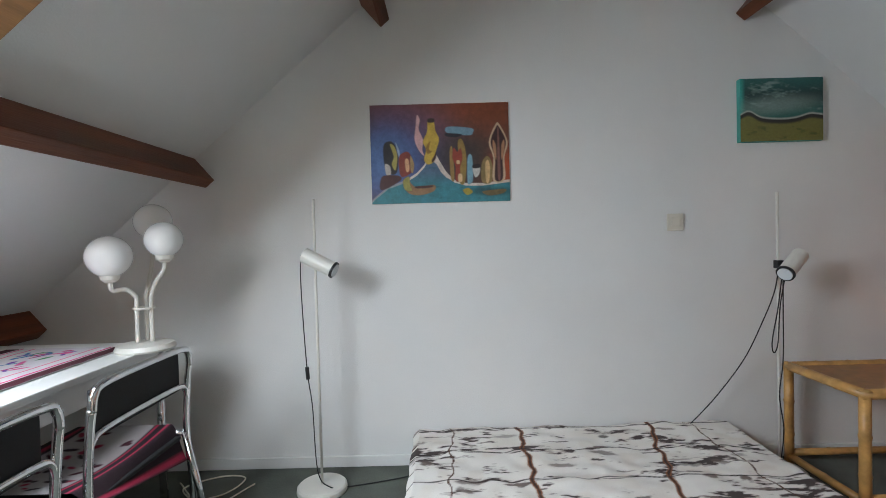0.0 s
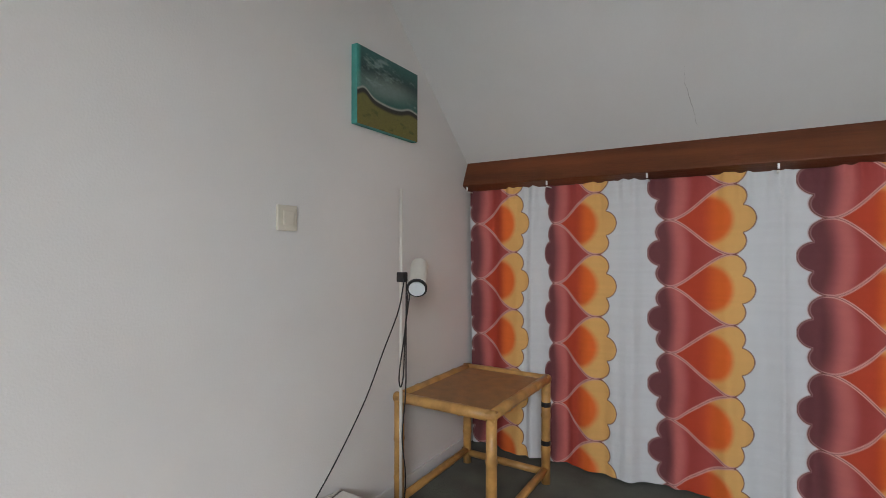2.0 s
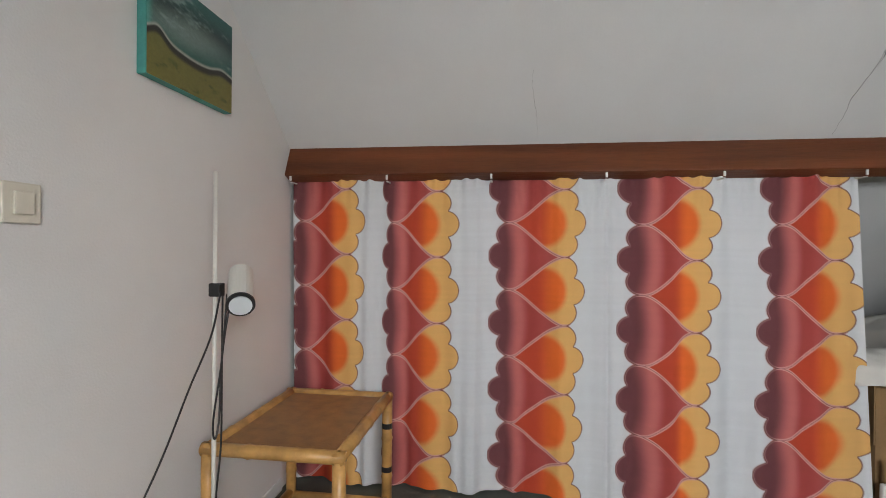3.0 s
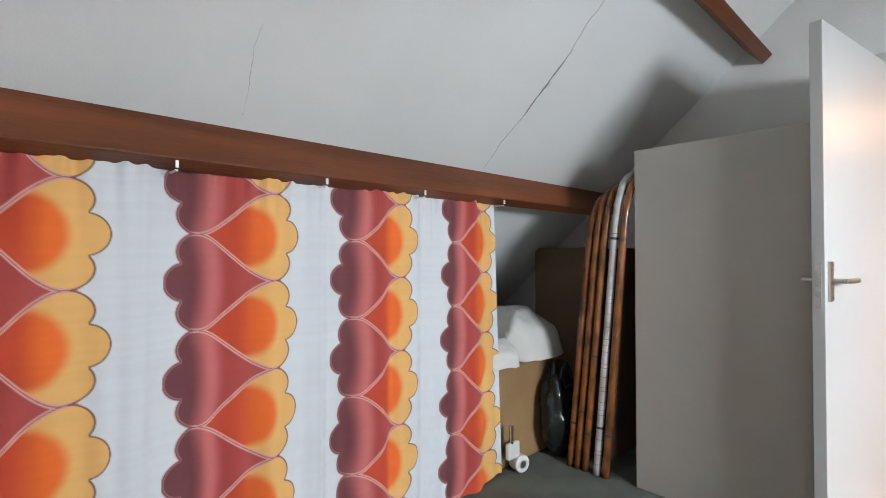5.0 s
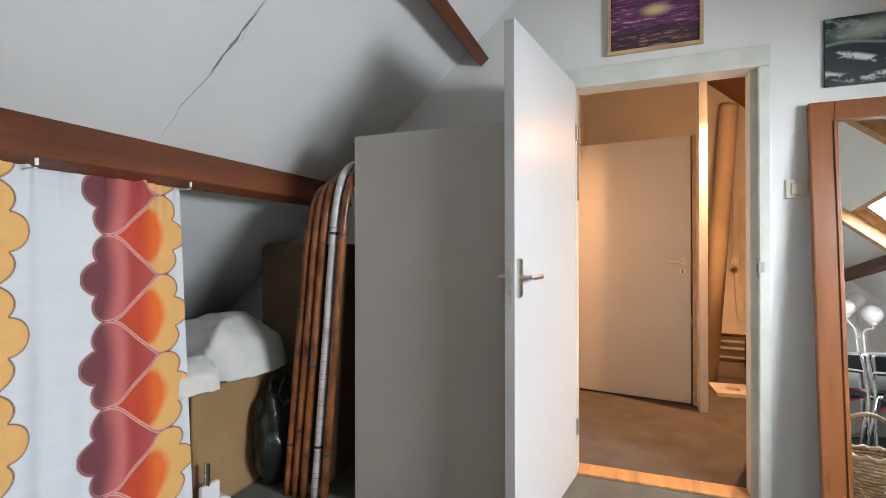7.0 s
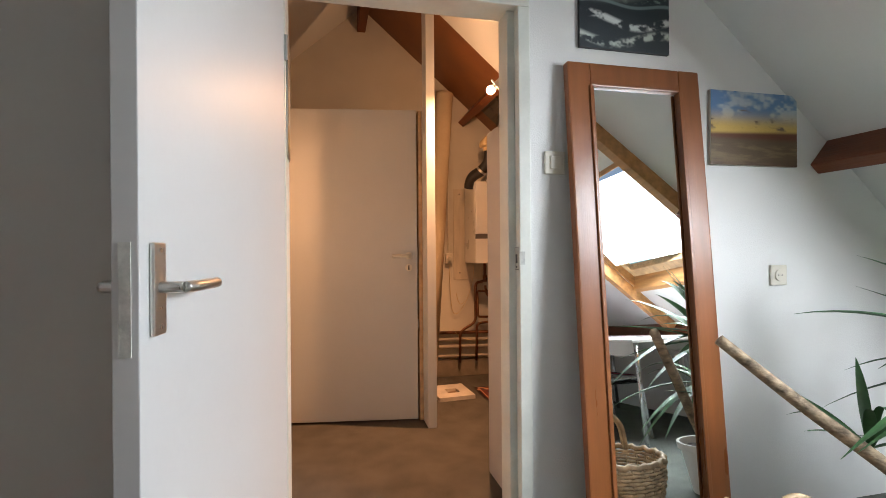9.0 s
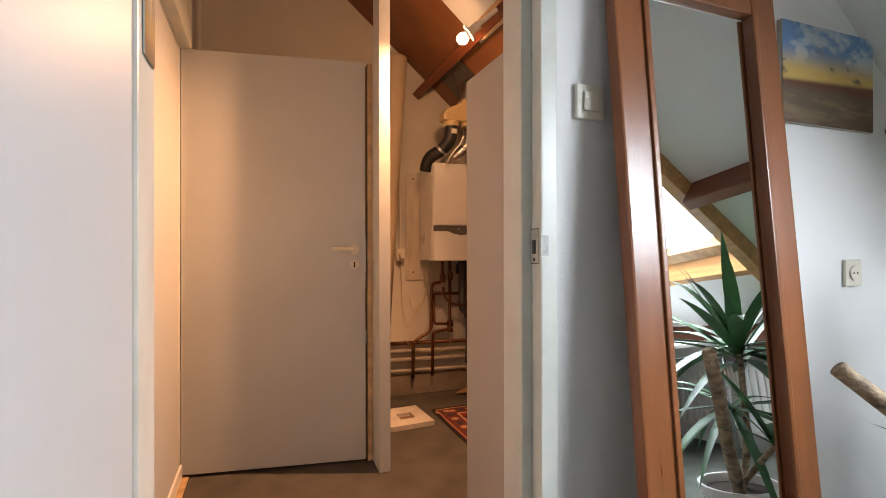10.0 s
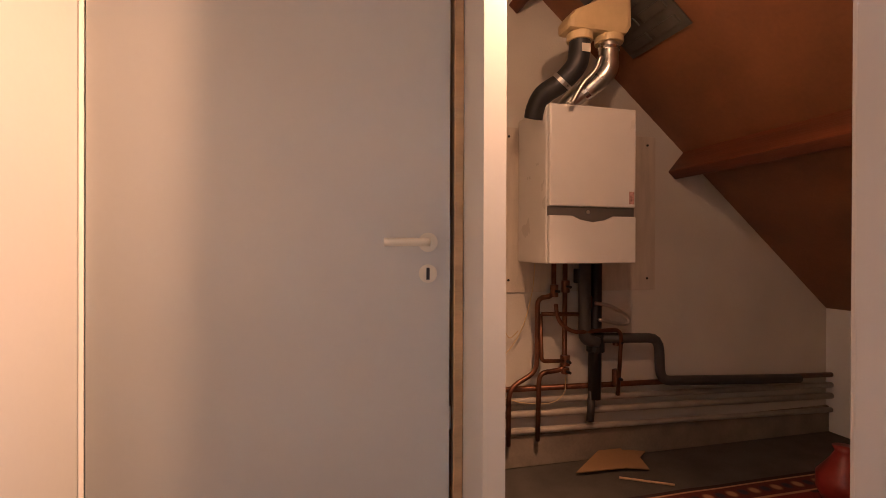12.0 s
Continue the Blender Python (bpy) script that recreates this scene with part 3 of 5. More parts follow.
def bed_place(u, v):
    a, b = (u - 0.5) * 1.96, (v - 0.5) * 1.36
    hx, hy = 0.775, 0.475
    x, y = np.clip(a, -hx, hx), np.clip(b, -hy, hy)
    down = np.clip(np.abs(a) - hx, 0, 1) + np.clip(np.abs(b) - hy, 0, 1)
    n = grain(u, v, 26, 20, 3) - 0.5
    z = 0.192 + 0.014 * n + 0.01 * (grain(u, v, 9, 7, 8) - 0.5) - np.minimum(down, 0.165)
    x = x + np.sign(a) * np.minimum(down, 0.03) * (np.abs(a) > hx) + np.where(np.abs(a) > hx, 0.02 * (grain(v, u, 18, 3, 4) - 0.5), 0)
    y = y + np.sign(b) * np.minimum(down, 0.012) * (np.abs(b) > hy)
    return x, y, z


def bed_paint(u, v):
    a, b = (u - 0.5) * 1.96, (v - 0.5) * 1.36
    img = np.empty((*u.shape, 3))
    img[:] = lin(226, 221, 214)
    img = lay(img, step(0.45, 0.8, grain(u, v, 30, 22, 11)) * 0.25, lin(200, 184, 164))
    streak = cloudy(u, v, 22, 58, 12) * 0.7 + cloudy(u, v, 8, 12, 13) * 0.5
    img = lay(img, step(0.69, 0.74, streak) * 0.7, lin(140, 124, 118))
    img = lay(img, step(0.745, 0.77, streak) * 0.95, lin(58, 46, 44))
    rng = np.random.default_rng(6)
    for i in range(46):
        cu, cv, ru, rv = rng.uniform(-0.95, 0.95), rng.uniform(-0.65, 0.65), rng.uniform(0.02, 0.06), rng.uniform(0.006, 0.02)
        ragged = blob(a + 0.03 * (cloudy(u, v, 40, 40, 70) - 0.5), b + 0.03 * (cloudy(u, v, 50, 50, 71) - 0.5), cu, cv, ru, rv, rng.uniform(-0.3, 0.3), 0.3)
        img = lay(img, ragged * rng.uniform(0.5, 0.95), lin(104, 88, 82) if i % 3 else lin(50, 40, 38))
    wob = 0.008 * np.sin(b * 21) + 0.006 * np.sin(b * 47 + 1)
    for cx, lean, bold in ((-0.62, 0.02, 0), (-0.29, 0.02, 1), (0.262, 0.244, 1), (0.60, -0.08, 0), (0.84, -0.08, 0), (-0.88, 0.02, 0)):
        d = np.abs(a - cx - wob - lean * b) + 0.004 * grain(u, v, 8, 70, 14)
        if bold:
            img = lay(img, 1 - step(0.009, 0.016, d), lin(134, 78, 40))
        img = lay(img, 1 - step(0.004, 0.009 if bold else 0.007, d), lin(56, 32, 22) if bold else lin(84, 52, 36))
    wob2 = 0.006 * np.sin(a * 17) + 0.005 * np.sin(a * 41 + 2)
    for cy in (0.455, 0.20, -0.06, -0.32, -0.56):
        d = np.abs(b - cy - wob2)
        img = lay(img, 1 - step(0.004, 0.009, d + 0.005 * grain(u, v, 60, 3, 15)), lin(44, 28, 24))
    return img


sheet("bedspread", 400, 280, bed_place, bed_paint, painted("bedspread_cloth", 0.9, 0.4, 420), bed, "cream batik bedspread with brown-black lines")

# desk under the roof window
desk = thing("desk", (-1.595, 1.42, 0), "white-topped desk with tubular steel legs by the window", "desk")
part("tabletop", Box(-0.42, 0.46, -0.84, 0.80, 0.715, 0.74), M_WHITE, desk, bevel=0.004)
part("apron", Box(0.41, 0.43, -0.80, 0.76, 0.62, 0.714), M_WHITE, desk, bevel=0.003)
part("apron", Box(-0.40, -0.38, -0.80, 0.76, 0.62, 0.714), M_WHITE, desk, bevel=0.003)
for x in (-0.385, 0.42):
    for y in (-0.815, 0.775):
        part("leg", Rod((x, y, 0), (x, y, 0.714), 0.016), M_CHROME, desk, smooth=True)


# ---- paintings, switches, sockets ----
M_CANVAS = painted("oil_paint", 0.5, 0.35, 260, coat=0.1)
M_PAPER = mat("canvas_edge", (0.45, 0.42, 0.36), 0.8, 0.1, 12, 200, 0.2)


def picture(name, x, z, w, h, wall_y, face, paint, label, depth=0.02, frame_mat=None, border=0.0, edge=None, tilt=0.0):
    """A picture on a wall; face is +1 where it looks to +y."""
    p = thing(name, (x, wall_y, z), label, "painting", "paintings", m=pose(x, wall_y, z, 0, tilt, 0 if face < 0 else 180))
    part("stretcher", Box(-w / 2, w / 2, -depth, -0.001, -h / 2, h / 2), edge or M_PAPER, p, bevel=0.002)
    sheet("canvas", int(w * 420), int(h * 420), lambda u, v: ((u - 0.5) * (w - 0.002), np.full(u.shape, -depth - 0.0012), (0.5 - v) * (h - 0.002)), paint, M_CANVAS, p)
    if frame_mat:
        for a in ((-w / 2 - border, w / 2 + border, h / 2, h / 2 + border), (-w / 2 - border, w / 2 + border, -h / 2 - border, -h / 2), (-w / 2 - border, -w / 2, -h / 2, h / 2), (w / 2, w / 2 + border, -h / 2, h / 2)):
            part("frame_bar", Box(a[0], a[1], -depth - 0.012, -0.001, a[2], a[3]), frame_mat, p, bevel=0.003)
    return p


def base(u, color):
    img = np.empty((*u.shape, 3))
    img[:] = color
    return img


def patch(u, v, pts, soft=0.006):
    """A closed smooth outline through points, filled."""
    ring = [Vector((*p, 0)) for p in pts]
    line = spline([ring[-1], *ring, ring[0], ring[1]], 5)[5:-5]
    inside = np.zeros(u.shape, bool)
    near = np.full(u.shape, 9.0)
    for p, q in zip(line, line[1:]):
        du, dv = q.x - p.x, q.y - p.y
        if abs(dv) > 1e-9:
            inside ^= ((p.y > v) != (q.y > v)) & (u < p.x + du * (v - p.y) / dv)
        t = np.clip(((u - p.x) * du + (v - p.y) * dv) / max(1e-9, du * du + dv * dv), 0, 1)
        near = np.minimum(near, np.hypot(u - p.x - t * du, v - p.y - t * dv))
    return step(-soft, soft, np.where(inside, near, -near))


def surreal(u, v):
    img = base(u, lin(128, 64, 38))
    img = lay(img, step(0.05, 0.5, v) * 0.8, lin(86, 58, 50))
    img = lay(img, blob(u, v, 0.30, 0.22, 0.45, 0.2, 0, 0.9) * 0.6, lin(142, 74, 44))
    img = lay(img, blob(u, v, 0.12, 0.50, 0.40, 0.42, 0, 0.8) * 0.9, lin(58, 84, 138))
    img = lay(img, blob(u, v, 0.10, 0.60, 0.18, 0.28, 0, 0.9) * 0.7, lin(92, 130, 190))
    img = lay(img, blob(u, v, 0.66, 0.55, 0.20, 0.28, 0, 0.8) * 0.85, lin(54, 48, 46))
    img = lay(img, blob(u, v, 1.0, 0.68, 0.12, 0.2, 0, 0.9) * 0.9, lin(176, 74, 30))
    # the shore: a pale line that rises to a peak and falls to a flat bay
    shore = np.interp(u, [0, 0.02, 0.12, 0.25, 0.33, 0.385, 0.41, 0.45, 0.475, 0.50, 0.54, 0.60, 0.68, 0.80, 1.0], [0.97, 0.94, 0.83, 0.77, 0.70, 0.62, 0.56, 0.54, 0.56, 0.63, 0.71, 0.78, 0.815, 0.82, 0.79])
    sea = step(0.0, 0.012, v - shore)
    img = lay(img, sea, lin(78, 104, 130))
    img = lay(img, sea * step(0.66, 0.86, v), lin(52, 128, 138))
    img = lay(img, sea * step(0.55, 0.8, cloudy(u, v, 6, 14, 22)) * 0.5, lin(38, 92, 104))
    img = lay(img, (1 - step(0.010, 0.017, np.abs(v - shore - 0.006) / (1 + 2.5 * np.exp(-((u - 0.49) / 0.06) ** 2)))) * (1 - 0.6 * (u < 0.25)), lin(214, 200, 188))
    img = lay(img, blob(u, v, 0.86, 0.90, 0.16, 0.04, 0, 0.5) * 0.6, lin(28, 60, 62))
    shapes = (
        (((0.34, 0.11), (0.36, 0.16), (0.35, 0.25), (0.38, 0.36), (0.372, 0.46), (0.385, 0.52), (0.35, 0.47), (0.32, 0.36), (0.33, 0.22)), (214, 170, 172)),
        (((0.42, 0.17), (0.46, 0.18), (0.47, 0.27), (0.495, 0.36), (0.47, 0.48), (0.455, 0.58), (0.41, 0.61), (0.385, 0.56), (0.40, 0.46), (0.38, 0.38), (0.41, 0.28)), (206, 172, 66)),
        (((0.42, 0.15), (0.46, 0.15), (0.46, 0.185), (0.42, 0.185)), (52, 34, 30)),
        (((0.44, 0.57), (0.46, 0.52), (0.472, 0.49), (0.468, 0.55), (0.445, 0.59)), (66, 38, 30)),
        (((0.40, 0.44), (0.43, 0.38), (0.42, 0.46), (0.44, 0.48), (0.41, 0.50)), (150, 112, 40)),
        (((0.56, 0.235), (0.73, 0.255), (0.74, 0.30), (0.71, 0.325), (0.56, 0.30)), (112, 152, 172)),
        (((0.55, 0.30), (0.66, 0.315), (0.62, 0.34), (0.55, 0.33)), (30, 34, 46)),
        (((0.10, 0.39), (0.15, 0.37), (0.19, 0.44), (0.20, 0.52), (0.185, 0.68), (0.14, 0.70), (0.10, 0.62), (0.09, 0.48)), (44, 40, 44)),
        (((0.14, 0.40), (0.17, 0.42), (0.19, 0.52), (0.175, 0.66), (0.15, 0.60), (0.165, 0.52)), (180, 166, 84)),
        (((0.10, 0.60), (0.135, 0.62), (0.14, 0.70), (0.11, 0.71)), (196, 186, 176)),
        (((0.18, 0.38), (0.205, 0.46), (0.21, 0.54), (0.195, 0.5)), (150, 172, 200)),
        (((0.07, 0.74), (0.11, 0.71), (0.20, 0.72), (0.205, 0.77), (0.07, 0.86)), (74, 36, 36)),
        (((0.21, 0.51), (0.27, 0.48), (0.30, 0.58), (0.295, 0.68), (0.22, 0.73), (0.20, 0.62)), (136, 56, 42)),
        (((0.25, 0.55), (0.27, 0.56), (0.275, 0.66), (0.255, 0.68), (0.245, 0.60)), (226, 172, 124)),
        (((0.285, 0.52), (0.31, 0.60), (0.30, 0.69), (0.285, 0.66)), (176, 142, 92)),
        (((0.23, 0.77), (0.27, 0.73), (0.28, 0.79), (0.33, 0.84), (0.45, 0.82), (0.45, 0.88), (0.35, 0.92), (0.26, 0.89)), (150, 112, 76)),
        (((0.23, 0.77), (0.27, 0.73), (0.275, 0.80), (0.29, 0.87), (0.24, 0.86)), (158, 152, 76)),
        (((0.32, 0.83), (0.44, 0.825), (0.42, 0.845), (0.33, 0.85)), (78, 44, 36)),
        (((0.57, 0.49), (0.59, 0.45), (0.60, 0.76), (0.575, 0.75)), (152, 122, 66)),
        (((0.63, 0.40), (0.655, 0.36), (0.68, 0.44), (0.69, 0.60), (0.675, 0.80), (0.64, 0.80), (0.64, 0.60)), (150, 122, 60)),
        (((0.60, 0.45), (0.625, 0.49), (0.65, 0.46), (0.66, 0.56), (0.64, 0.66), (0.65, 0.78), (0.61, 0.78), (0.61, 0.64), (0.59, 0.55)), (150, 60, 40)),
        (((0.62, 0.58), (0.64, 0.58), (0.64, 0.61), (0.62, 0.61)), (230, 190, 140)),
        (((0.63, 0.72), (0.655, 0.72), (0.655, 0.79), (0.63, 0.79)), (226, 190, 140)),
        (((0.70, 0.55), (0.73, 0.54), (0.735, 0.76), (0.72, 0.81), (0.695, 0.80)), (116, 160, 178)),
        (((0.735, 0.65), (0.785, 0.65), (0.78, 0.72), (0.75, 0.75)), (206, 204, 200)),
        (((0.735, 0.63), (0.78, 0.62), (0.785, 0.655), (0.74, 0.66)), (32, 26, 28)),
        (((0.80, 0.62), (0.84, 0.54), (0.875, 0.62), (0.87, 0.80), (0.80, 0.80)), (140, 118, 72)),
        (((0.825, 0.63), (0.845, 0.58), (0.86, 0.66), (0.85, 0.80), (0.83, 0.80)), (216, 178, 122)),
        (((0.905, 0.225), (0.935, 0.225), (0.99, 0.40), (0.965, 0.56), (0.965, 0.78), (0.88, 0.79), (0.885, 0.56), (0.855, 0.40)), (206, 178, 146)),
        (((0.91, 0.25), (0.93, 0.25), (0.978, 0.40), (0.952, 0.56), (0.95, 0.77), (0.895, 0.78), (0.898, 0.56), (0.868, 0.40)), (62, 34, 36)),
        (((0.885, 0.38), (0.905, 0.44), (0.905, 0.58), (0.885, 0.48)), (176, 128, 96)),
        (((0.965, 0.38), (0.945, 0.44), (0.945, 0.58), (0.965, 0.48)), (176, 128, 96)),
        (((0.918, 0.30), (0.928, 0.30), (0.935, 0.74), (0.915, 0.74)), (128, 86, 78)),
        (((0.66, 0.88), (0.70, 0.86), (0.73, 0.90), (0.69, 0.93)), (172, 146, 50)),
        (((0.80, 0.90), (0.88, 0.885), (0.97, 0.88), (0.95, 0.92), (0.85, 0.94)), (118, 96, 60)))
    for pts, c in shapes:
        img = lay(img, patch(u, v, pts, 0.012) * 0.55, tuple(0.35 * k for k in lin(*c)))
        img = lay(img, patch(u, v, pts, 0.005), lin(*c))
    return img * (0.62 + 0.46 * cloudy(u, v, 40, 30, 21))[..., None]


def moor(u, v):
    img = base(u, lin(40, 104, 98))
    img = lay(img, step(0.0, 0.3, v) * (1 - step(0.25, 0.55, v)), lin(34, 66, 62))
    img = lay(img, step(0.55, 0.85, cloudy(u, v, 6, 12, 31)) * (1 - step(0.45, 0.6, v)), lin(128, 156, 150))
    img = lay(img, 1 - step(0.0, 0.07, u), lin(56, 172, 158))
    img = lay(img, blob(u, v, 0.45, 0.42, 0.4, 0.12, -0.1, 0.8) * 0.6, lin(150, 170, 162))
    ridge = 0.60 - 0.09 * np.exp(-((u - 0.1) / 0.1) ** 2) + 0.05 * np.exp(-((u - 0.5) / 0.3) ** 2) - 0.04 * np.exp(-((u - 0.85) / 0.12) ** 2)
    img = lay(img, step(-0.03, 0.0, v - ridge), lin(180, 186, 176))
    img = lay(img, step(0.0, 0.02, v - ridge), lin(36, 34, 30))
    img = lay(img, step(0.05, 0.10, v - ridge), lin(122, 118, 54))
    img = lay(img, step(0.55, 0.75, cloudy(u, v, 8, 18, 32)) * step(0.72, 0.8, v), lin(92, 98, 42))
    return img * (0.66 + 0.3 * cloudy(u, v, 60, 60, 33))[..., None]


def dusk(u, v):
    img = base(u, lin(74, 44, 78))
    streak = cloudy(u, v, 5, 26, 41) * 0.6 + cloudy(u, v, 14, 60, 42) * 0.4
    img = lay(img, step(0.45, 0.62, streak), lin(128, 64, 110))
    img = lay(img, step(0.6, 0.74, streak), lin(196, 158, 172))
    img = lay(img, step(0.4, 0.3, streak), lin(34, 24, 44))
    img = lay(img, blob(u, v, 0.52, 0.45, 0.13, 0.07, 0, 0.8), lin(214, 184, 128))
    img = lay(img, step(0.66, 0.78, v) * 0.85, lin(52, 36, 40))
    img = lay(img, step(0.55, 0.75, cloudy(u, v, 8, 40, 43)) * step(0.72, 0.8, v) * blob(u, v, 0.5, 0.9, 0.35, 0.3, 0, 0.8), lin(150, 116, 96))
    return img


def storm(u, v):
    img = base(u, lin(30, 42, 48))
    s = cloudy(u, v, 6, 9, 51) * 0.6 + cloudy(u, v, 20, 40, 52) * 0.4
    img = lay(img, step(0.48, 0.7, s) * (1 - step(0.3, 0.42, v)), lin(130, 146, 140))
    img = lay(img, blob(u, v, 0.45, 0.2, 0.3, 0.12, -0.2, 0.8) * 0.7, lin(176, 184, 172))
    img = lay(img, (1 - step(0.01, 0.03, np.abs(v - 0.40 + 0.03 * np.sin(8 * u)))) * 0.8, lin(120, 140, 140))
    img = lay(img, (1 - step(0.02, 0.07, np.abs(v - 0.62 + 0.07 * np.sin(6 * u + 1)))) * step(0.35, 0.6, cloudy(u, v, 10, 10, 53)), lin(206, 212, 208))
    img = lay(img, (1 - step(0.02, 0.08, np.abs(v - 0.84 + 0.08 * np.sin(5 * u + 3)))) * step(0.3, 0.6, cloudy(u, v, 9, 9, 54)), lin(186, 196, 186))
    return img


def sunset(u, v):
    img = base(u, lin(96, 134, 178))
    img = lay(img, step(0.45, 0.7, cloudy(u, v, 5, 6, 61)) * (1 - step(0.3, 0.5, v)), lin(176, 188, 196))
    img = lay(img, step(0.2, 0.5, v), lin(206, 172, 92))
    img = lay(img, step(0.62, 0.8, cloudy(u, v, 5, 10, 62)) * step(0.15, 0.3, v) * (1 - step(0.48, 0.55, v)), lin(112, 92, 72))
    img = lay(img, step(0.52, 0.58, v + 0.05 * (u - 0.5)), lin(104, 60, 38))
    img = lay(img, step(0.60, 0.68, v), lin(98, 80, 58))
    img = lay(img, step(0.5, 0.75, cloudy(u, v, 4, 16, 63)) * step(0.66, 0.74, v), lin(122, 102, 72))
    img = lay(img, step(0.86, 1.05, v) * 0.7, lin(74, 50, 40))
    return img


def portrait_plain(u, v):
    img = base(u, lin(120, 104, 84))
    img = lay(img, step(0.5, 0.75, cloudy(u, v, 5, 7, 71)), lin(168, 152, 130))
    img = lay(img, step(0.7, 0.85, v), lin(140, 112, 58))
    return lay(img, step(0.86, 0.98, v), lin(70, 50, 40))


picture("painting", 0.036, 1.577, 0.695, 0.495, NY, -1, surreal, "unframed surreal painting of odd shapes in rust and teal", 0.008, tilt=0.0)
picture("painting", 1.735, 1.745, 0.412, 0.312, NY, -1, moor, "small unframed canvas of a green stormy moor", 0.03, edge=mat("teal_canvas_edge", lin(70, 160, 150), 0.7, 0.2, 8, 100, 0.2))
picture("painting", 0.690, 2.332, 0.40, 0.33, SY, 1, dusk, "purple dusk seascape in a narrow pine frame above the door", 0.012, M_PINE, 0.017)
picture("painting", -0.194, 2.030, 0.392, 0.298, SY, 1, storm, "unframed black and white stormy sea painting", 0.015, edge=M_BLACK)
picture("painting", -0.799, 1.609, 0.436, 0.305, SY, 1, sunset, "unframed blue and yellow sunset lake painting", 0.015)
p6 = picture("painting", 0, 0, 0.085, 0.40, 0, -1, portrait_plain, "narrow brown and ochre print fixed to the door jamb", 0.004)
p6.matrix_world = pose(DX1, -1.057, 1.63, 0, 0, -90)


def wall_plate(name, x, z, wall_y, face, label, kind):
    p = thing(name, (x, wall_y, z), label, kind, m=pose(x, wall_y, z, 0, 0, 0 if face < 0 else 180))
    part("plate", Box(-0.041, 0.041, -0.012, -0.001, -0.043, 0.043), M_CREAM, p, bevel=0.004)
    if kind == "switch":
        part("rocker", Box(-0.022, 0.022, -0.019, -0.0125, -0.024, 0.024), M_CREAM, p, bevel=0.003)
    else:
        part("socket_ring", Rod((0, -0.0125, 0), (0, -0.017, 0), 0.024, seg=24), M_CREAM, p)
        for dx in (-0.0095, 0.0095):
            part("pin_hole", Rod((dx, -0.0165, 0), (dx, -0.0178, 0), 0.003), M_BLACK, p)
    return p


wall_plate("light_switch", 1.21, 1.201, NY, -1, "old cream plastic light switch on the gable wall", "switch")
wall_plate("light_switch", 0.103, 1.44, SY, 1, "old cream plastic light switch beside the mirror", "switch")
wall_plate("wall_socket", -0.922, 1.0, SY, 1, "cream plastic wall socket", "socket")

# ---- floor lamps ----
M_LAMPWHITE = mat("off_white_enamel", (0.66, 0.64, 0.58), 0.35, 0.03, 10, 80, 0.02)


def floor_lamp(x, y, height, head, axis, cord, label):
    p = thing("floor_lamp", (x, y, 0), label, "lamp", "floor lamps")
    part("base", Lathe([(0.0, 0), (0.112, 0), (0.115, 0.006), (0.113, 0.022), (0.105, 0.03), (0.012, 0.034), (0.0, 0.034)], seg=36), M_LAMPWHITE, p, smooth=False)
    part("pole", Rod((0, 0, 0.03), (0, 0, height), 0.0065), M_LAMPWHITE, p, smooth=True)
    a, ax = Vector(head), Vector(axis).normalized()
    head_z = a.z
    head = part("shade", tube(bmesh.new(), [a - ax * 0.078, a - ax * 0.072, a + ax * 0.07], 0.035, 24), M_LAMPWHITE, p, smooth=False)
    part("rim", tube(bmesh.new(), [a + ax * 0.072, a + ax * 0.08], 0.038, 24), M_BLACK, head)
    part("bulb", tube(bmesh.new(), [a + ax * 0.0805, a + ax * 0.085], 0.030, 20), mat("frosted_lamp_glass", (0.62, 0.66, 0.68), 0.2, 0.02, 8, 60, 0), head, "frosted reflector bulb, unlit")
    part("clamp", Box(-0.014, 0.014, -0.022, 0.012, head_z - 0.022, head_z + 0.016), M_BLACK, p, bevel=0.004)
    for i, c in enumerate(cord):
        part("cord", Tube(spline([Vector(q) - Vector((x, y, 0)) for q in c], 8), 0.0028, 6), M_BLACK, p)
    return p


floor_lamp(-0.548, 2.37, 1.345, (0.03, -0.045, 1.056), (0.88, -0.14, -0.45),
           [[(-0.60, 2.33, 1.09), (-0.605, 2.33, 1.0), (-0.60, 2.33, 0.8), (-0.588, 2.33, 0.56), (-0.57, 2.33, 0.4), (-0.55, 2.31, 0.12), (-0.50, 2.32, 0.04), (-0.43, 2.38, 0.008), (-0.2, 2.45, 0.006), (-0.11, 2.5, 0.006)]],
           "slim off-white floor lamp with a tilted cylinder spot")
tagged(part("cord_switch", Tube(spline([(-0.589, 2.33, 0.585), (-0.588, 2.33, 0.56), (-0.586, 2.33, 0.53)], 4), 0.009, 8), M_BLACK, None), "black inline switch on a lamp cord", "switch")
floor_lamp(1.59, 2.40, 1.325, (0.022, -0.065, 0.993), (-0.75, -0.44, -0.50),
           [[(1.578, 2.375, 0.985), (1.572, 2.40, 0.86), (1.55, 2.45, 0.715), (1.487, 2.49, 0.53), (1.375, 2.52, 0.35), (1.27, 2.54, 0.22), (1.22, 2.55, 0.17)],
            [(1.585, 2.36, 0.98), (1.562, 2.36, 0.80), (1.54, 2.37, 0.64), (1.547, 2.37, 0.585), (1.566, 2.37, 0.63), (1.578, 2.37, 0.80), (1.60, 2.36, 0.96)],
            [(1.603, 2.385, 0.985), (1.602, 2.385, 0.78), (1.60, 2.385, 0.55), (1.585, 2.39, 0.38), (1.60, 2.385, 0.22), (1.585, 2.39, 0.04)]],
           "slim off-white floor lamp with its black cord looped round it")

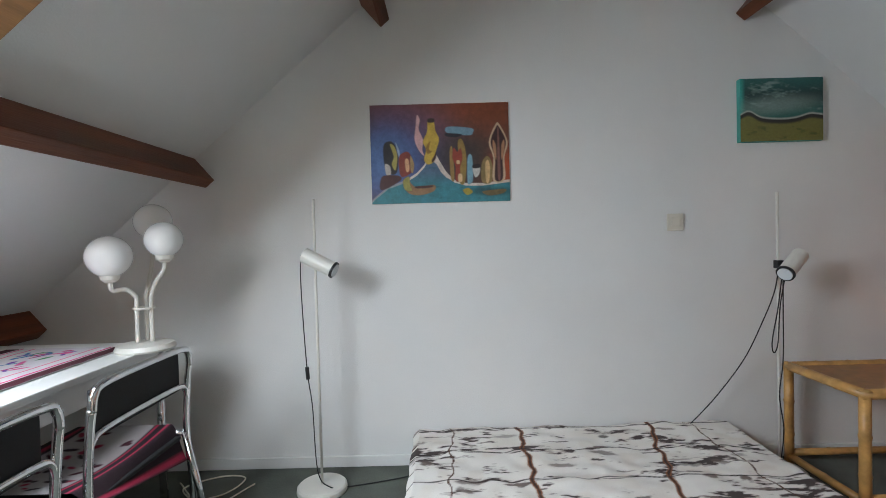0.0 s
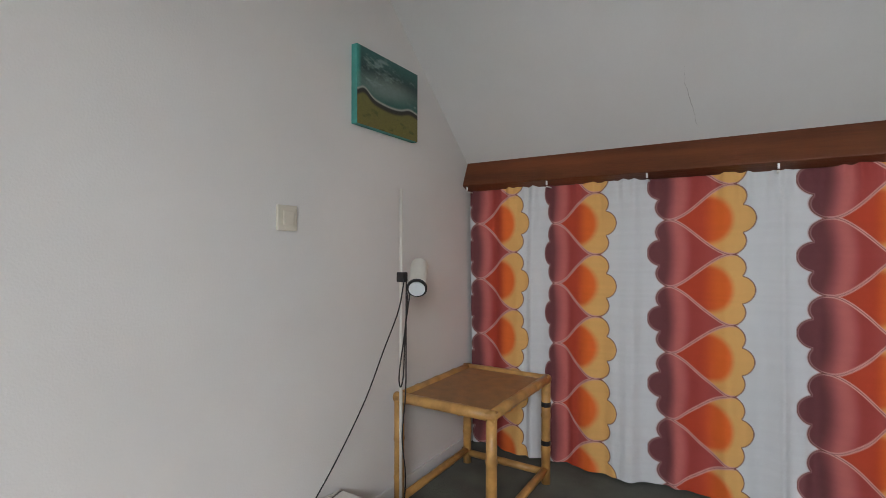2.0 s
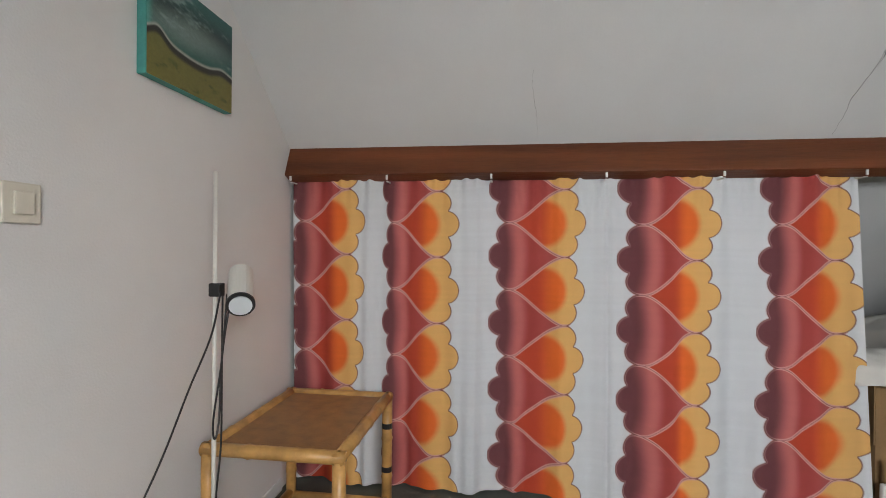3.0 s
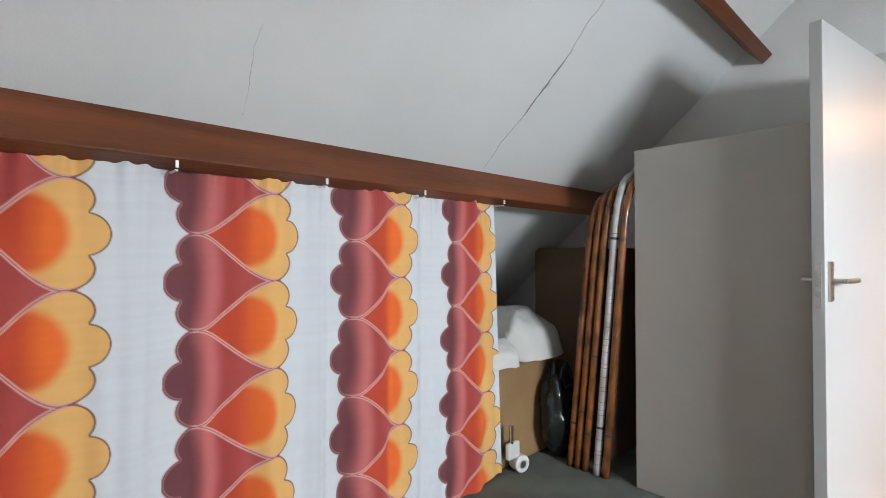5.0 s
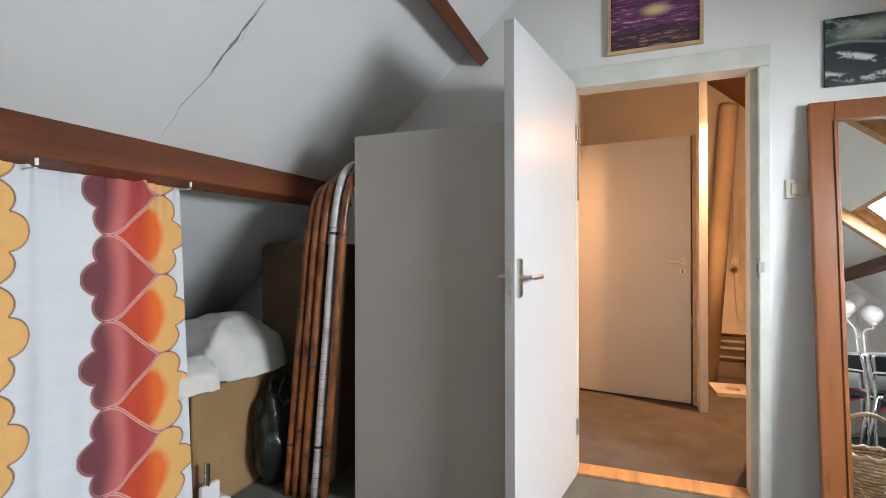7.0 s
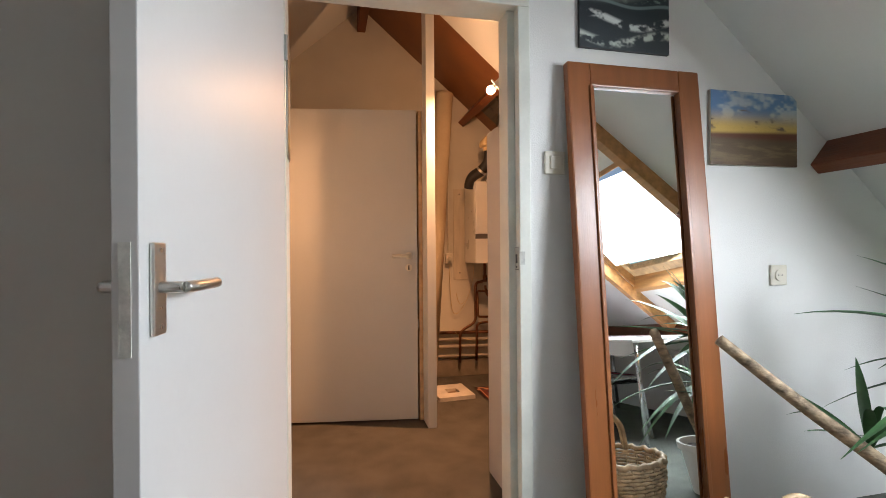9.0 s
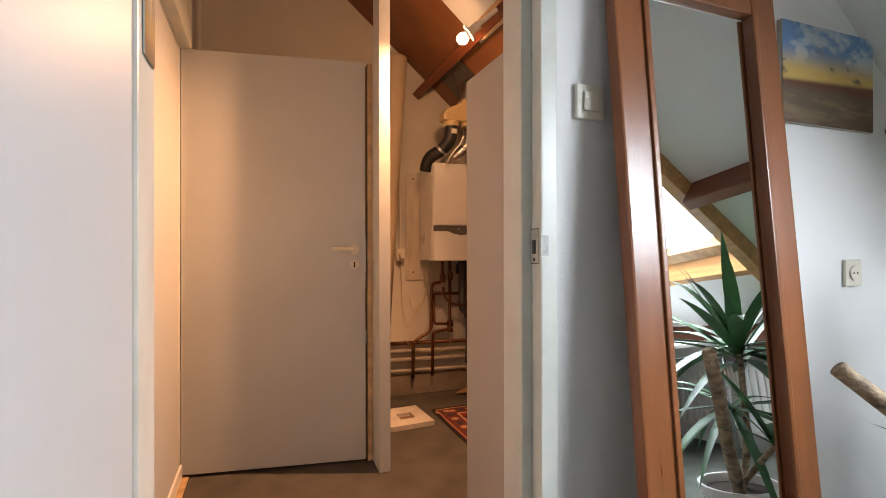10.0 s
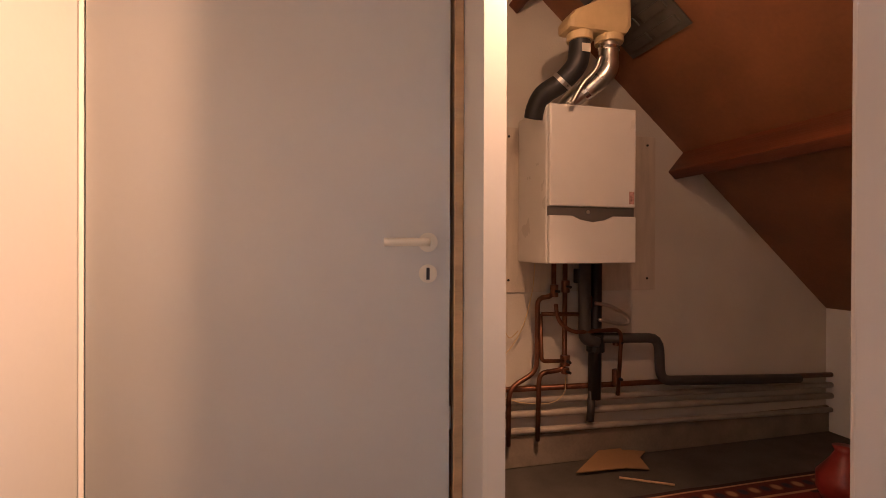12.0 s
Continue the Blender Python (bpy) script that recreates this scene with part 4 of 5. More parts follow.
# ---- bamboo side table ----
table = thing("side_table", (1.99, 2.28, 0), "honey-coloured bamboo side table with a woven brown top", "table")
R = 0.021
hx, hy, tz = 0.29, 0.21, 0.487


def bamboo(bm, p, q, r):
    """A cane with swollen joints."""
    p, q = Vector(p), Vector(q)
    n = max(2, round((q - p).length / 0.17))
    pts, rad = [], []
    for i in range(n + 1):
        t = i / n
        for dt, k in (((-0.012, 1.0), (0, 1.13), (0.012, 1.0)) if 0 < i < n else ((0, 1.0),)):
            pts.append(p.lerp(q, t) + (q - p).normalized() * dt)
            rad.append(r * k)
    up = (q - p).orthogonal().normalized()
    side = (q - p).normalized().cross(up)
    rings = [[bm.verts.new(a + k * (math.cos(s * math.tau / 12) * up + math.sin(s * math.tau / 12) * side)) for s in range(12)] for a, k in zip(pts, rad)]
    for a, b in zip(rings, rings[1:]):
        for s in range(12):
            bm.faces.new((a[s], a[(s + 1) % 12], b[(s + 1) % 12], b[s]))
    bm.faces.new(rings[0][::-1])
    bm.faces.new(rings[-1])
    return bm


for sx in (-1, 1):
    for sy in (-1, 1):
        leg = part("leg", bamboo(bmesh.new(), (sx * hx, sy * hy, 0), (sx * hx, sy * hy, tz - 0.01), R), M_BAMBOO, table, smooth=True)
        if sx > 0 and sy < 0:
            for z in (0.18, 0.36):
                part("tape_ring", Rod((sx * hx, sy * hy, z), (sx * hx, sy * hy, z + 0.022), R * 1.06, seg=14), M_BLACK, leg)
for sy in (-1, 1):
    part("top_rail", bamboo(bmesh.new(), (-hx - 0.018, sy * hy, tz), (hx + 0.018, sy * hy, tz), R), M_BAMBOO, table, smooth=True)
    part("stretcher", bamboo(bmesh.new(), (-hx, sy * hy, 0.065), (hx, sy * hy, 0.065), R * 0.8), M_BAMBOO, table, smooth=True)
for sx in (-1, 1):
    part("top_rail", bamboo(bmesh.new(), (sx * hx, -hy - 0.018, tz), (sx * hx, hy + 0.018, tz), R), M_BAMBOO, table, smooth=True)
    part("stretcher", bamboo(bmesh.new(), (sx * hx, -hy, 0.05), (sx * hx, hy, 0.05), R * 0.8), M_BAMBOO, table, smooth=True)
part("tabletop", Box(-hx + 0.01, hx - 0.01, -hy + 0.01, hy - 0.01, tz - 0.008, tz + 0.006), M_CANE, table, "woven brown cane panel")

# ---- desk things ----
runner = thing("table_runner", (-1.50, 1.62, 0.7405), "white cloth runner with pink and purple woven borders on the desk", "runner")


def runner_paint(u, v):
    img = base(u, lin(214, 210, 214))
    for c, w, col in ((0.06, 0.06, (70, 12, 30)), (0.14, 0.012, (214, 60, 120)), (0.24, 0.012, (224, 120, 150)), (0.94, 0.06, (70, 12, 30)), (0.86, 0.014, (214, 60, 120)), (0.76, 0.010, (224, 120, 150))):
        img = lay(img, 1 - step(w * 0.8, w, np.abs(u - c)), lin(*col))
    rng = np.random.default_rng(4)
    for i in range(70):
        img = lay(img, blob(u, v, rng.uniform(0.33, 0.67), rng.uniform(0.05, 0.95), rng.uniform(0.015, 0.05), rng.uniform(0.008, 0.02), rng.uniform(-1, 1), 0.3), lin(*((190, 50, 120), (110, 60, 160), (60, 120, 170), (70, 140, 90), (220, 90, 150))[i % 5]))
    return img


sheet("cloth", 150, 300, lambda u, v: ((u - 0.5) * 0.50, (v - 0.5) * 1.0, 0.003 + 0.002 * grain(u, v, 12, 20, 2)), runner_paint, painted("runner_cloth", 0.9, 0.4, 500), runner)

M_OPAL = mat("opal_glass", (0.80, 0.81, 0.80), 0.12, 0.015, 5, 40, 0)
dl = thing("table_lamp", (-1.155, 2.08, 0.74), "white table lamp with three opal glass globes, unlit", "lamp")
part("base", Lathe([(0, 0), (0.105, 0), (0.108, 0.008), (0.10, 0.024), (0.03, 0.032), (0, 0.032)], seg=36), M_LAMPWHITE, dl)
for i, (gx, gy, gz, r) in enumerate(((-0.062, -0.10, 0.375, 0.078), (0.088, 0.0, 0.435, 0.070), (-0.055, 0.17, 0.515, 0.075))):
    ang = math.atan2(gy, gx)
    sx, sy = 0.028 * math.cos(ang), 0.028 * math.sin(ang)
    stem = part("stem", Tube(spline([(sx, sy, 0.03), (sx, sy, 0.12), (sx, sy, 0.19), (sx * 1.1, sy * 1.1, 0.215), (gx * 0.55, gy * 0.55, 0.245 + 0.02 * i), (gx * 0.95, gy * 0.95, gz - r - 0.05), (gx, gy, gz - r - 0.005)], 6), 0.0085, 10), M_LAMPWHITE, dl, smooth=True)
    part("cup", Lathe([(0.016, -0.02), (0.03, -0.008), (0.034, 0.010), (0.02, 0.012)], (gx, gy, gz - r)), M_LAMPWHITE, stem)
    g = bmesh.new()
    bmesh.ops.create_uvsphere(g, u_segments=32, v_segments=20, radius=r, matrix=Matrix.Translation((gx, gy, gz)))
    part("globe", g, M_OPAL, dl, "white opal glass globe", smooth=True)
part("collar", Tube([(0.036 * math.cos(a * 0.3), 0.036 * math.sin(a * 0.3), 0.165) for a in range(22)], 0.005, 6), M_LAMPWHITE, dl)

# ---- chairs ----
M_SLING = mat("black_canvas", (0.012, 0.012, 0.013), 0.8, 0.2, 10, 300, 0.3)
chair = thing("chair", (-1.185, 1.76, 0), "chrome tubular chair with black canvas back and patterned seat cloth", "chair", "chairs at the desk")
w2 = 0.255
for s in (-1, 1):
    part("side_frame", Tube(spline([(0.235, s * w2, 0.0), (0.23, s * w2, 0.25), (0.215, s * w2, 0.45), (0.225, s * w2, 0.62), (0.235, s * w2, 0.70)], 6), 0.0125, 10), M_CHROME, chair, smooth=True)
    part("front_leg", Tube(spline([(-0.24, s * w2, 0.0), (-0.22, s * w2, 0.2), (-0.20, s * w2, 0.40), (-0.16, s * w2, 0.445), (0.0, s * w2, 0.44), (0.21, s * w2, 0.425)], 6), 0.0125, 10), M_CHROME, chair, smooth=True)
    part("rear_leg", Tube([(0.21, s * w2 * 0.98, 0.43), (0.30, s * w2, 0.0)], 0.0125, 10), M_CHROME, chair, smooth=True)
part("top_rail", Tube(spline([(0.235, -w2, 0.69), (0.236, -w2 + 0.008, 0.735), (0.237, -w2 + 0.05, 0.76), (0.237, 0, 0.765), (0.237, w2 - 0.05, 0.76), (0.236, w2 - 0.008, 0.735), (0.235, w2, 0.69)], 6), 0.0125, 10), M_CHROME, chair, smooth=True)
part("back_rail", Tube(spline([(0.222, -w2, 0.56), (0.221, -w2 + 0.012, 0.60), (0.221, -w2 + 0.06, 0.62), (0.221, 0, 0.625), (0.221, w2 - 0.06, 0.62), (0.221, w2 - 0.012, 0.60), (0.222, w2, 0.56)], 6), 0.0105, 10), M_CHROME, chair, smooth=True)
part("backrest", Box(0.2, 0.212, -w2 + 0.03, w2 - 0.03, 0.60, 0.745), M_SLING, chair, "black canvas backrest", bevel=0.004)


def seat_paint(u, v):
    img = base(u, lin(168, 164, 164))
    rng = np.random.default_rng(17)
    for i in range(34):
        img = lay(img, blob(u, v, rng.uniform(0.15, 0.7), rng.uniform(0.1, 0.9), rng.uniform(0.02, 0.06), rng.uniform(0.012, 0.03), rng.uniform(-1, 1), 0.3), lin(*((70, 18, 36), (40, 20, 30), (150, 40, 70))[i % 3]))
    img = lay(img, step(0.70, 0.72, u) + (1 - step(0.10, 0.12, u)), lin(34, 14, 24))
    for c in (0.74, 0.83, 0.97, 0.06):
        img = lay(img, 1 - step(0.012, 0.02, np.abs(u - c)), lin(158, 34, 66))
    return img


sheet("seat_cloth", 80, 110, lambda u, v: (-0.20 + 0.42 * u, (v - 0.5) * 0.50, 0.462 - 0.035 * np.sin(u * math.pi) * np.sin(v * math.pi) - 0.10 * step(0.86, 1.0, u) * (0.4 + v)), seat_paint, painted("seat_weave", 0.95, 0.5, 500), chair, "dark woven seat cloth with pink stripes")
part("seat", Box(-0.20, 0.20, -w2 + 0.012, w2 - 0.012, 0.405, 0.42), M_SLING, chair, "black canvas seat sling", bevel=0.005)
copy_thing(chair, pose(-1.175, 1.13, 0, 0, 0, 3))

tagged(part("power_cable", Tube(spline([(-1.25, 2.45, 0.01), (-1.1, 2.3, 0.012), (-0.98, 2.35, 0.01), (-0.95, 2.48, 0.012), (-1.08, 2.5, 0.01), (-1.2, 2.38, 0.014), (-1.0, 2.25, 0.01), (-0.88, 2.42, 0.012)], 8), 0.0035, 6), M_CREAM, None), "loose white power cable curled on the carpet", "cable")

radiator = thing("radiator", (WX + 0.06, 0.72, 0), "white ribbed panel radiator on the knee wall", "radiator")
part("panel", Box(-0.03, 0.02, -0.75, 0.75, 0.12, 0.58), M_WHITE, radiator, bevel=0.006)
for i in range(30):
    part("rib", Box(0.021, 0.034, -0.735 + i * 0.0505, -0.705 + i * 0.0505, 0.15, 0.55), M_WHITE, radiator, bevel=0.006)
part("top_grille", Box(-0.04, 0.03, -0.75, 0.75, 0.581, 0.59), M_WHITE, radiator)

# ---- mirror, basket, plant ----
M_MIRROR = mat("mirror_silver", (0.88, 0.9, 0.89), 0.02, 0.0, 3, 30, 0, metal=1.0)
for l in list(M_MIRROR.node_tree.links):
    if l.to_socket.name == "Roughness":
        M_MIRROR.node_tree.links.remove(l)
M_MIRROR.node_tree.nodes["Principled BSDF"].inputs["Roughness"].default_value = 0.012
M_MAHOG = mat("red_brown_varnished_wood", (0.21, 0.068, 0.02), 0.3, 0.12, 3, 30, 0.06, stretch=(8, 8, 0.7))
mirror = thing("mirror", (0, 0, 0), "tall mirror in a red-brown wooden frame leaning on the wall", "mirror", m=pose(-0.212, -0.80, 0.002, 5.2, 0, 0))
MH2, MW2, ST = 1.815, 0.283, 0.092
part("stile", Box(-MW2, -MW2 + ST, -0.03, 0.006, 0, MH2), M_MAHOG, mirror, bevel=0.006)
part("stile", Box(MW2 - ST, MW2, -0.03, 0.006, 0, MH2), M_MAHOG, mirror, bevel=0.006)
part("rail", Box(-MW2 + ST, MW2 - ST, -0.03, 0.005, MH2 - 0.088, MH2), M_MAHOG, mirror, bevel=0.005)
part("rail", Box(-MW2 + ST, MW2 - ST, -0.03, 0.005, 0, 0.10), M_MAHOG, mirror, bevel=0.005)
for s in (-1, 1):
    part("bead", Box(s * (MW2 - ST) - 0.008, s * (MW2 - ST) + 0.008, 0.0055, 0.013, 0.10, MH2 - 0.088), M_MAHOG, mirror, bevel=0.003)
part("glass", Box(-MW2 + ST - 0.004, MW2 - ST + 0.004, -0.02, -0.012, 0.095, MH2 - 0.084), M_MIRROR, mirror, "silvered mirror glass")
part("back_board", Box(-MW2 + 0.02, MW2 - 0.02, -0.036, -0.0305, 0.02, MH2 - 0.02), M_HARD, mirror)

M_WICKER = mat("pale_wicker", (0.47, 0.33, 0.19), 0.6, 0.3, 30, 200, 0.3)
basket = thing("basket", (-0.27, -0.48, 0), "round pale wicker basket with a hooped handle", "basket")


def basket_r(z):
    return 0.135 + 0.05 * min(1, z / 0.22)


for i in range(19):
    z = 0.012 + i * 0.0142
    part("weave", Tube([((basket_r(z) + 0.005 * (1 if (s + i) % 2 else -1)) * math.cos(s * math.tau / 48), (basket_r(z) + 0.005 * (1 if (s + i) % 2 else -1)) * math.sin(s * math.tau / 48), z) for s in range(49)], 0.0072, 6), M_WICKER, basket, smooth=True)
for s in range(24):
    a = s * math.tau / 24
    part("stake", Tube([(basket_r(z) * math.cos(a), basket_r(z) * math.sin(a), z) for z in (0.005, 0.1, 0.2, 0.29)], 0.005, 5), M_WICKER, basket)
part("rim", Tube([((0.188 + 0.006 * math.sin(s * 1.7)) * math.cos(s * math.tau / 60), (0.188 + 0.006 * math.sin(s * 1.7)) * math.sin(s * math.tau / 60), 0.288 + 0.005 * math.cos(s * 2.1)) for s in range(61)], 0.012, 8), M_WICKER, basket, smooth=True)
part("bottom", Lathe([(0, 0.002), (0.135, 0.002), (0.135, 0.012), (0, 0.012)]), M_WICKER, basket)
for dx in (-0.01, 0.01):
    part("handle", Tube(spline([(0.13, 0.13 + dx, 0.28), (0.10, 0.12 + dx, 0.40), (0.0, 0.11 + dx, 0.455), (-0.10, 0.12 + dx, 0.40), (-0.13, 0.13 + dx, 0.28)], 8), 0.010, 8), M_WICKER, basket, smooth=True)

PX, PY = -0.94, -0.25
M_LEAF = mat("dark_green_leaf", (0.04, 0.125, 0.042), 0.5, 0.35, 6, 60, 0.05)
M_TRUNK = mat("ringed_cane_bark", (0.50, 0.37, 0.24), 0.85, 0.1, 26, 60, 1.0, dark=(0.02, 0.011, 0.006), stretch=(1, 1, 1.6))
plant = thing("potted_plant", (PX, PY, 0), "leaning yucca with long green leaves in a white pot", "plant")
part("pot", Lathe([(0, 0), (0.10, 0), (0.135, 0.205), (0.15, 0.21), (0.15, 0.24), (0.137, 0.24), (0.13, 0.20), (0, 0.20)], seg=36), M_WHITE, plant, "white plastic pot")
part("soil", Lathe([(0, 0.195), (0.129, 0.195), (0.129, 0.207), (0.06, 0.213), (0, 0.21)]), mat("potting_soil", (0.05, 0.035, 0.025), 0.95, 0.3, 30, 200, 0.8), plant)
tip = Vector((-0.355 - PX, -0.718 - PY, 0.808))
part("trunk", Tube(spline([(0.02, -0.02, 0.19), tip * 0.35 + Vector((0.01, 0, 0.14)), tip * 0.7 + Vector((0, 0, 0.055)), tip], 10), 0.025, 12, 0.019), M_TRUNK, plant, "bare leaning cane with ringed bark", smooth=True)
crown = Vector((-0.10, -0.02, 0.74))
part("trunk", Tube(spline([(-0.03, 0.02, 0.19), (-0.06, -0.02, 0.4), crown], 8), 0.016, 10, 0.012), M_TRUNK, plant, smooth=True)
part("trunk", Tube(spline([(0.0, 0.03, 0.19), (0.08, -0.15, 0.34), (0.16, -0.30, 0.46)], 8), 0.013, 10, 0.010), M_TRUNK, plant, smooth=True)


def blade(at, yaw, rise, length, width, droop):
    """One sword-shaped leaf, folded along its midrib."""
    bm = bmesh.new()
    d = Vector((math.cos(yaw), math.sin(yaw), 0))
    s = Vector((-math.sin(yaw), math.cos(yaw), 0))
    rows = []
    n = 10
    for i in range(n + 1):
        t = i / n
        c = Vector(at) + d * length * (t * math.cos(rise)) + Vector((0, 0, length * (t * math.sin(rise) - droop * t * t)))
        w = width * (0.45 + 0.55 * math.sin(min(1, t * 2.2) * math.pi / 2)) * max(0.03, 1 - t ** 2.6)
        rows.append([bm.verts.new(c - s * w + Vector((0, 0, w * 0.35))), bm.verts.new(c), bm.verts.new(c + s * w + Vector((0, 0, w * 0.35)))])
    for a, b in zip(rows, rows[1:]):
        bm.faces.new((a[0], a[1], b[1], b[0]))
        bm.faces.new((a[1], a[2], b[2], b[1]))
    part("leaf", bm, M_LEAF, plant, smooth=True)


rng = random.Random(7)
for i in range(36):
    blade(crown + Vector((0, 0, rng.uniform(-0.04, 0.05))), i * 2.4 + rng.uniform(-0.3, 0.3), math.radians(rng.uniform(-8, 72)), rng.uniform(0.52, 0.72), rng.uniform(0.024, 0.036), rng.uniform(0.05, 0.5))
for i in range(14):
    blade(Vector((-0.05, 0.02, 0.52)), i * 2.4 + 0.2, math.radians(rng.uniform(-20, 45)), rng.uniform(0.38, 0.55), rng.uniform(0.018, 0.026), rng.uniform(0.2, 0.6))
for i in range(9):
    blade(Vector((0.16, -0.30, 0.46)), i * 2.4 + 0.6, math.radians(rng.uniform(25, 80)), rng.uniform(0.26, 0.42), rng.uniform(0.013, 0.02), rng.uniform(0.15, 0.6))

# ---- things under the eaves ----
screen = thing("folding_screen", (2.24, -0.52, 0), "folded bamboo screen with arched panels leaning beside the wardrobe", "screen")
M_BAMDARK = mat("brown_glazed_bamboo", (0.24, 0.085, 0.026), 0.22, 0.45, 18, 70, 0.2, stretch=(1, 1, 0.6))
M_BAMWHITE = mat("white_painted_bamboo", (0.70, 0.70, 0.70), 0.4, 0.12, 14, 70, 0.2, dark=(0.30, 0.25, 0.22))
for i, (xb, xt, top, mm) in enumerate(((0.100, -0.050, 1.49, M_BAMDARK), (0.055, -0.095, 1.52, M_BAMDARK), (0.008, -0.140, 1.545, M_BAMDARK), (-0.058, -0.195, 1.585, M_BAMWHITE), (-0.108, -0.240, 1.57, M_BAMDARK))):
    def at(y, z):
        return Vector((xb + (xt - xb) * z / top, y + 0.22, z))
    part("frame_pole", Tube(spline([at(0, 0), at(0, 0.4), at(0, 0.8), at(0, top - 0.35), at(-0.015, top - 0.16), at(-0.06, top - 0.05), at(-0.15, top), at(-0.28, top)], 6), 0.0195, 12), mm, screen, smooth=True)
    # near-black infill: the shade in the gap between folded panels, put into the cane colour
    part("infill", Box(-0.004, 0.004, -0.35, -0.02, 0.08, 1.2), mat("shaded_cane_weave", (0.05, 0.022, 0.01), 0.6, 0.3, 30, 200, 0.4), screen).matrix_basis = Matrix.Translation(at(0, 0)) @ pose(0, 0, 0, 0, math.degrees(math.atan((xt - xb) / top)), 0)
    if mm is M_BAMWHITE:
        for k in range(30):
            z = 0.06 + k * 0.042 + 0.012 * math.sin(k * 2.3)
            part("wear_ring", Rod(at(0, z), at(0, z + 0.0025), 0.0198, seg=12), M_BAMDARK, screen)
    for z in ((0.24, 0.9), (0.31,), (0.2, 0.62), (0.25, 1.24), (0.22, 1.235))[i]:
        part("binding", Rod(at(0, z), at(0, z + 0.012), 0.0208, seg=12), M_BLACK, screen)

M_KRAFT = mat("brown_kraft_board", (0.30, 0.175, 0.075), 0.75, 0.12, 5, 120, 0.15)
box1 = thing("cardboard_box", (2.86, -0.30, 0), "large brown cardboard box under the eaves", "box")
part("body", Box(-0.30, 0.30, -0.30, 0.34, 0, 0.56), M_KRAFT, box1, bevel=0.02)
part("flap", Box(-0.30, 0.30, 0.341, 0.346, 0.30, 0.57), M_KRAFT, box1)
M_LINEN = mat("white_bedding_cotton", (0.66, 0.65, 0.60), 0.9, 0.05, 8, 240, 0.3)


def heap(name, cx, cy, cz, sx, sy, sz, seed, label, turn=0.0):
    """A crumpled, folded cloth heap."""
    p = thing(name, (cx, cy, cz), label, "bedding", rz=turn)
    bm = bmesh.new()
    bmesh.ops.create_uvsphere(bm, u_segments=72, v_segments=40, radius=1)
    for v in bm.verts:
        c = [math.copysign(abs(q) ** 0.5, q) for q in v.co]
        tent = 1 - 0.45 * abs(c[0] * 0.8 + 0.2 * c[1]) ** 1.4
        q = Vector((c[0] * sx * 0.92, c[1] * sy * 0.92, max(c[2], -0.3) * sz * (tent if c[2] > 0 else 1)))
        fold = 1 - abs(noise.noise(Vector((q.x * 3 + seed, q.y * 2.2, q.z * 4))))
        q *= 0.92 + 0.20 * fold ** 3
        q.z += 0.014 * noise.fractal(Vector((q.x * 12 + seed, q.y * 12, q.z * 6)), 0.9, 2.1, 3)
        q.z = max(q.z + 0.3 * sz, 0.0)
        v.co = q
    part("cloth", bm, M_LINEN, p, smooth=True)
    pts = [(sx * 0.86 * math.cos(a), sy * 0.86 * math.sin(a), sz * 0.55 + 0.02 * math.sin(3 * a)) for a in (0.3, 0.8, 1.3, 1.9, 2.5)]
    part("hem", Tube(spline(pts, 6), 0.006, 6), M_LINEN, p, smooth=True)
    return p


heap("duvet", 2.78, -0.32, 0.561, 0.30, 0.32, 0.20, 2.0, "crumpled white duvet heaped on the cardboard box", 12)
heap("pillow", 2.62, 0.03, 0.561, 0.16, 0.13, 0.10, 5.0, "white pillow hanging over the cardboard box", -20)
tagged(part("hardboard_sheet", Box(2.52, 2.92, -0.80, -0.785, 0, 1.21), M_HARD, None, bevel=0.003), "brown hardboard sheet standing at the back of the eaves", "board")
bag = bmesh.new()
bmesh.ops.create_uvsphere(bag, u_segments=40, v_segments=24, radius=1)
for v in bag.verts:
    n = noise.fractal(v.co * 2.2, 1.0, 2.0, 3) * 0.15
    v.co = Vector((v.co.x * 0.10, v.co.y * 0.16, max(v.co.z, -0.9) * 0.26 + 0.24)) * (1 + n)
    v.co.z = max(0.0, v.co.z)
bag_thing = thing("bag", (2.46, -0.40, 0), "black shiny nylon bag slumped beside the box", "bag")
part("body", bag, mat("black_shiny_nylon", (0.012, 0.016, 0.014), 0.25, 0.3, 8, 60, 0.2), bag_thing, smooth=True)
part("strap", Tube(spline([(0.0, -0.1, 0.42), (0.02, -0.06, 0.52), (0.02, 0.04, 0.53), (0.0, 0.09, 0.42)], 8), 0.010, 6), M_BLACK, bag_thing, smooth=True)
skate = thing("castor", (2.49, -0.01, 0), "white castor wheel of a stored trolley", "castor")
part("wheel", Rod((-0.03, -0.02, 0.048), (0.03, -0.035, 0.048), 0.046, seg=24), M_WHITE, skate, bevel=0.006)
part("hub", Rod((-0.036, -0.0185, 0.048), (0.036, -0.0365, 0.048), 0.020, seg=20), M_STEEL, skate)
part("fork", Box(-0.012, 0.012, -0.02, 0.075, 0.085, 0.17), M_WHITE, skate, bevel=0.008)
part("stem", Rod((0, 0.04, 0.15), (0, 0.04, 0.26), 0.012), M_CHROME, skate)

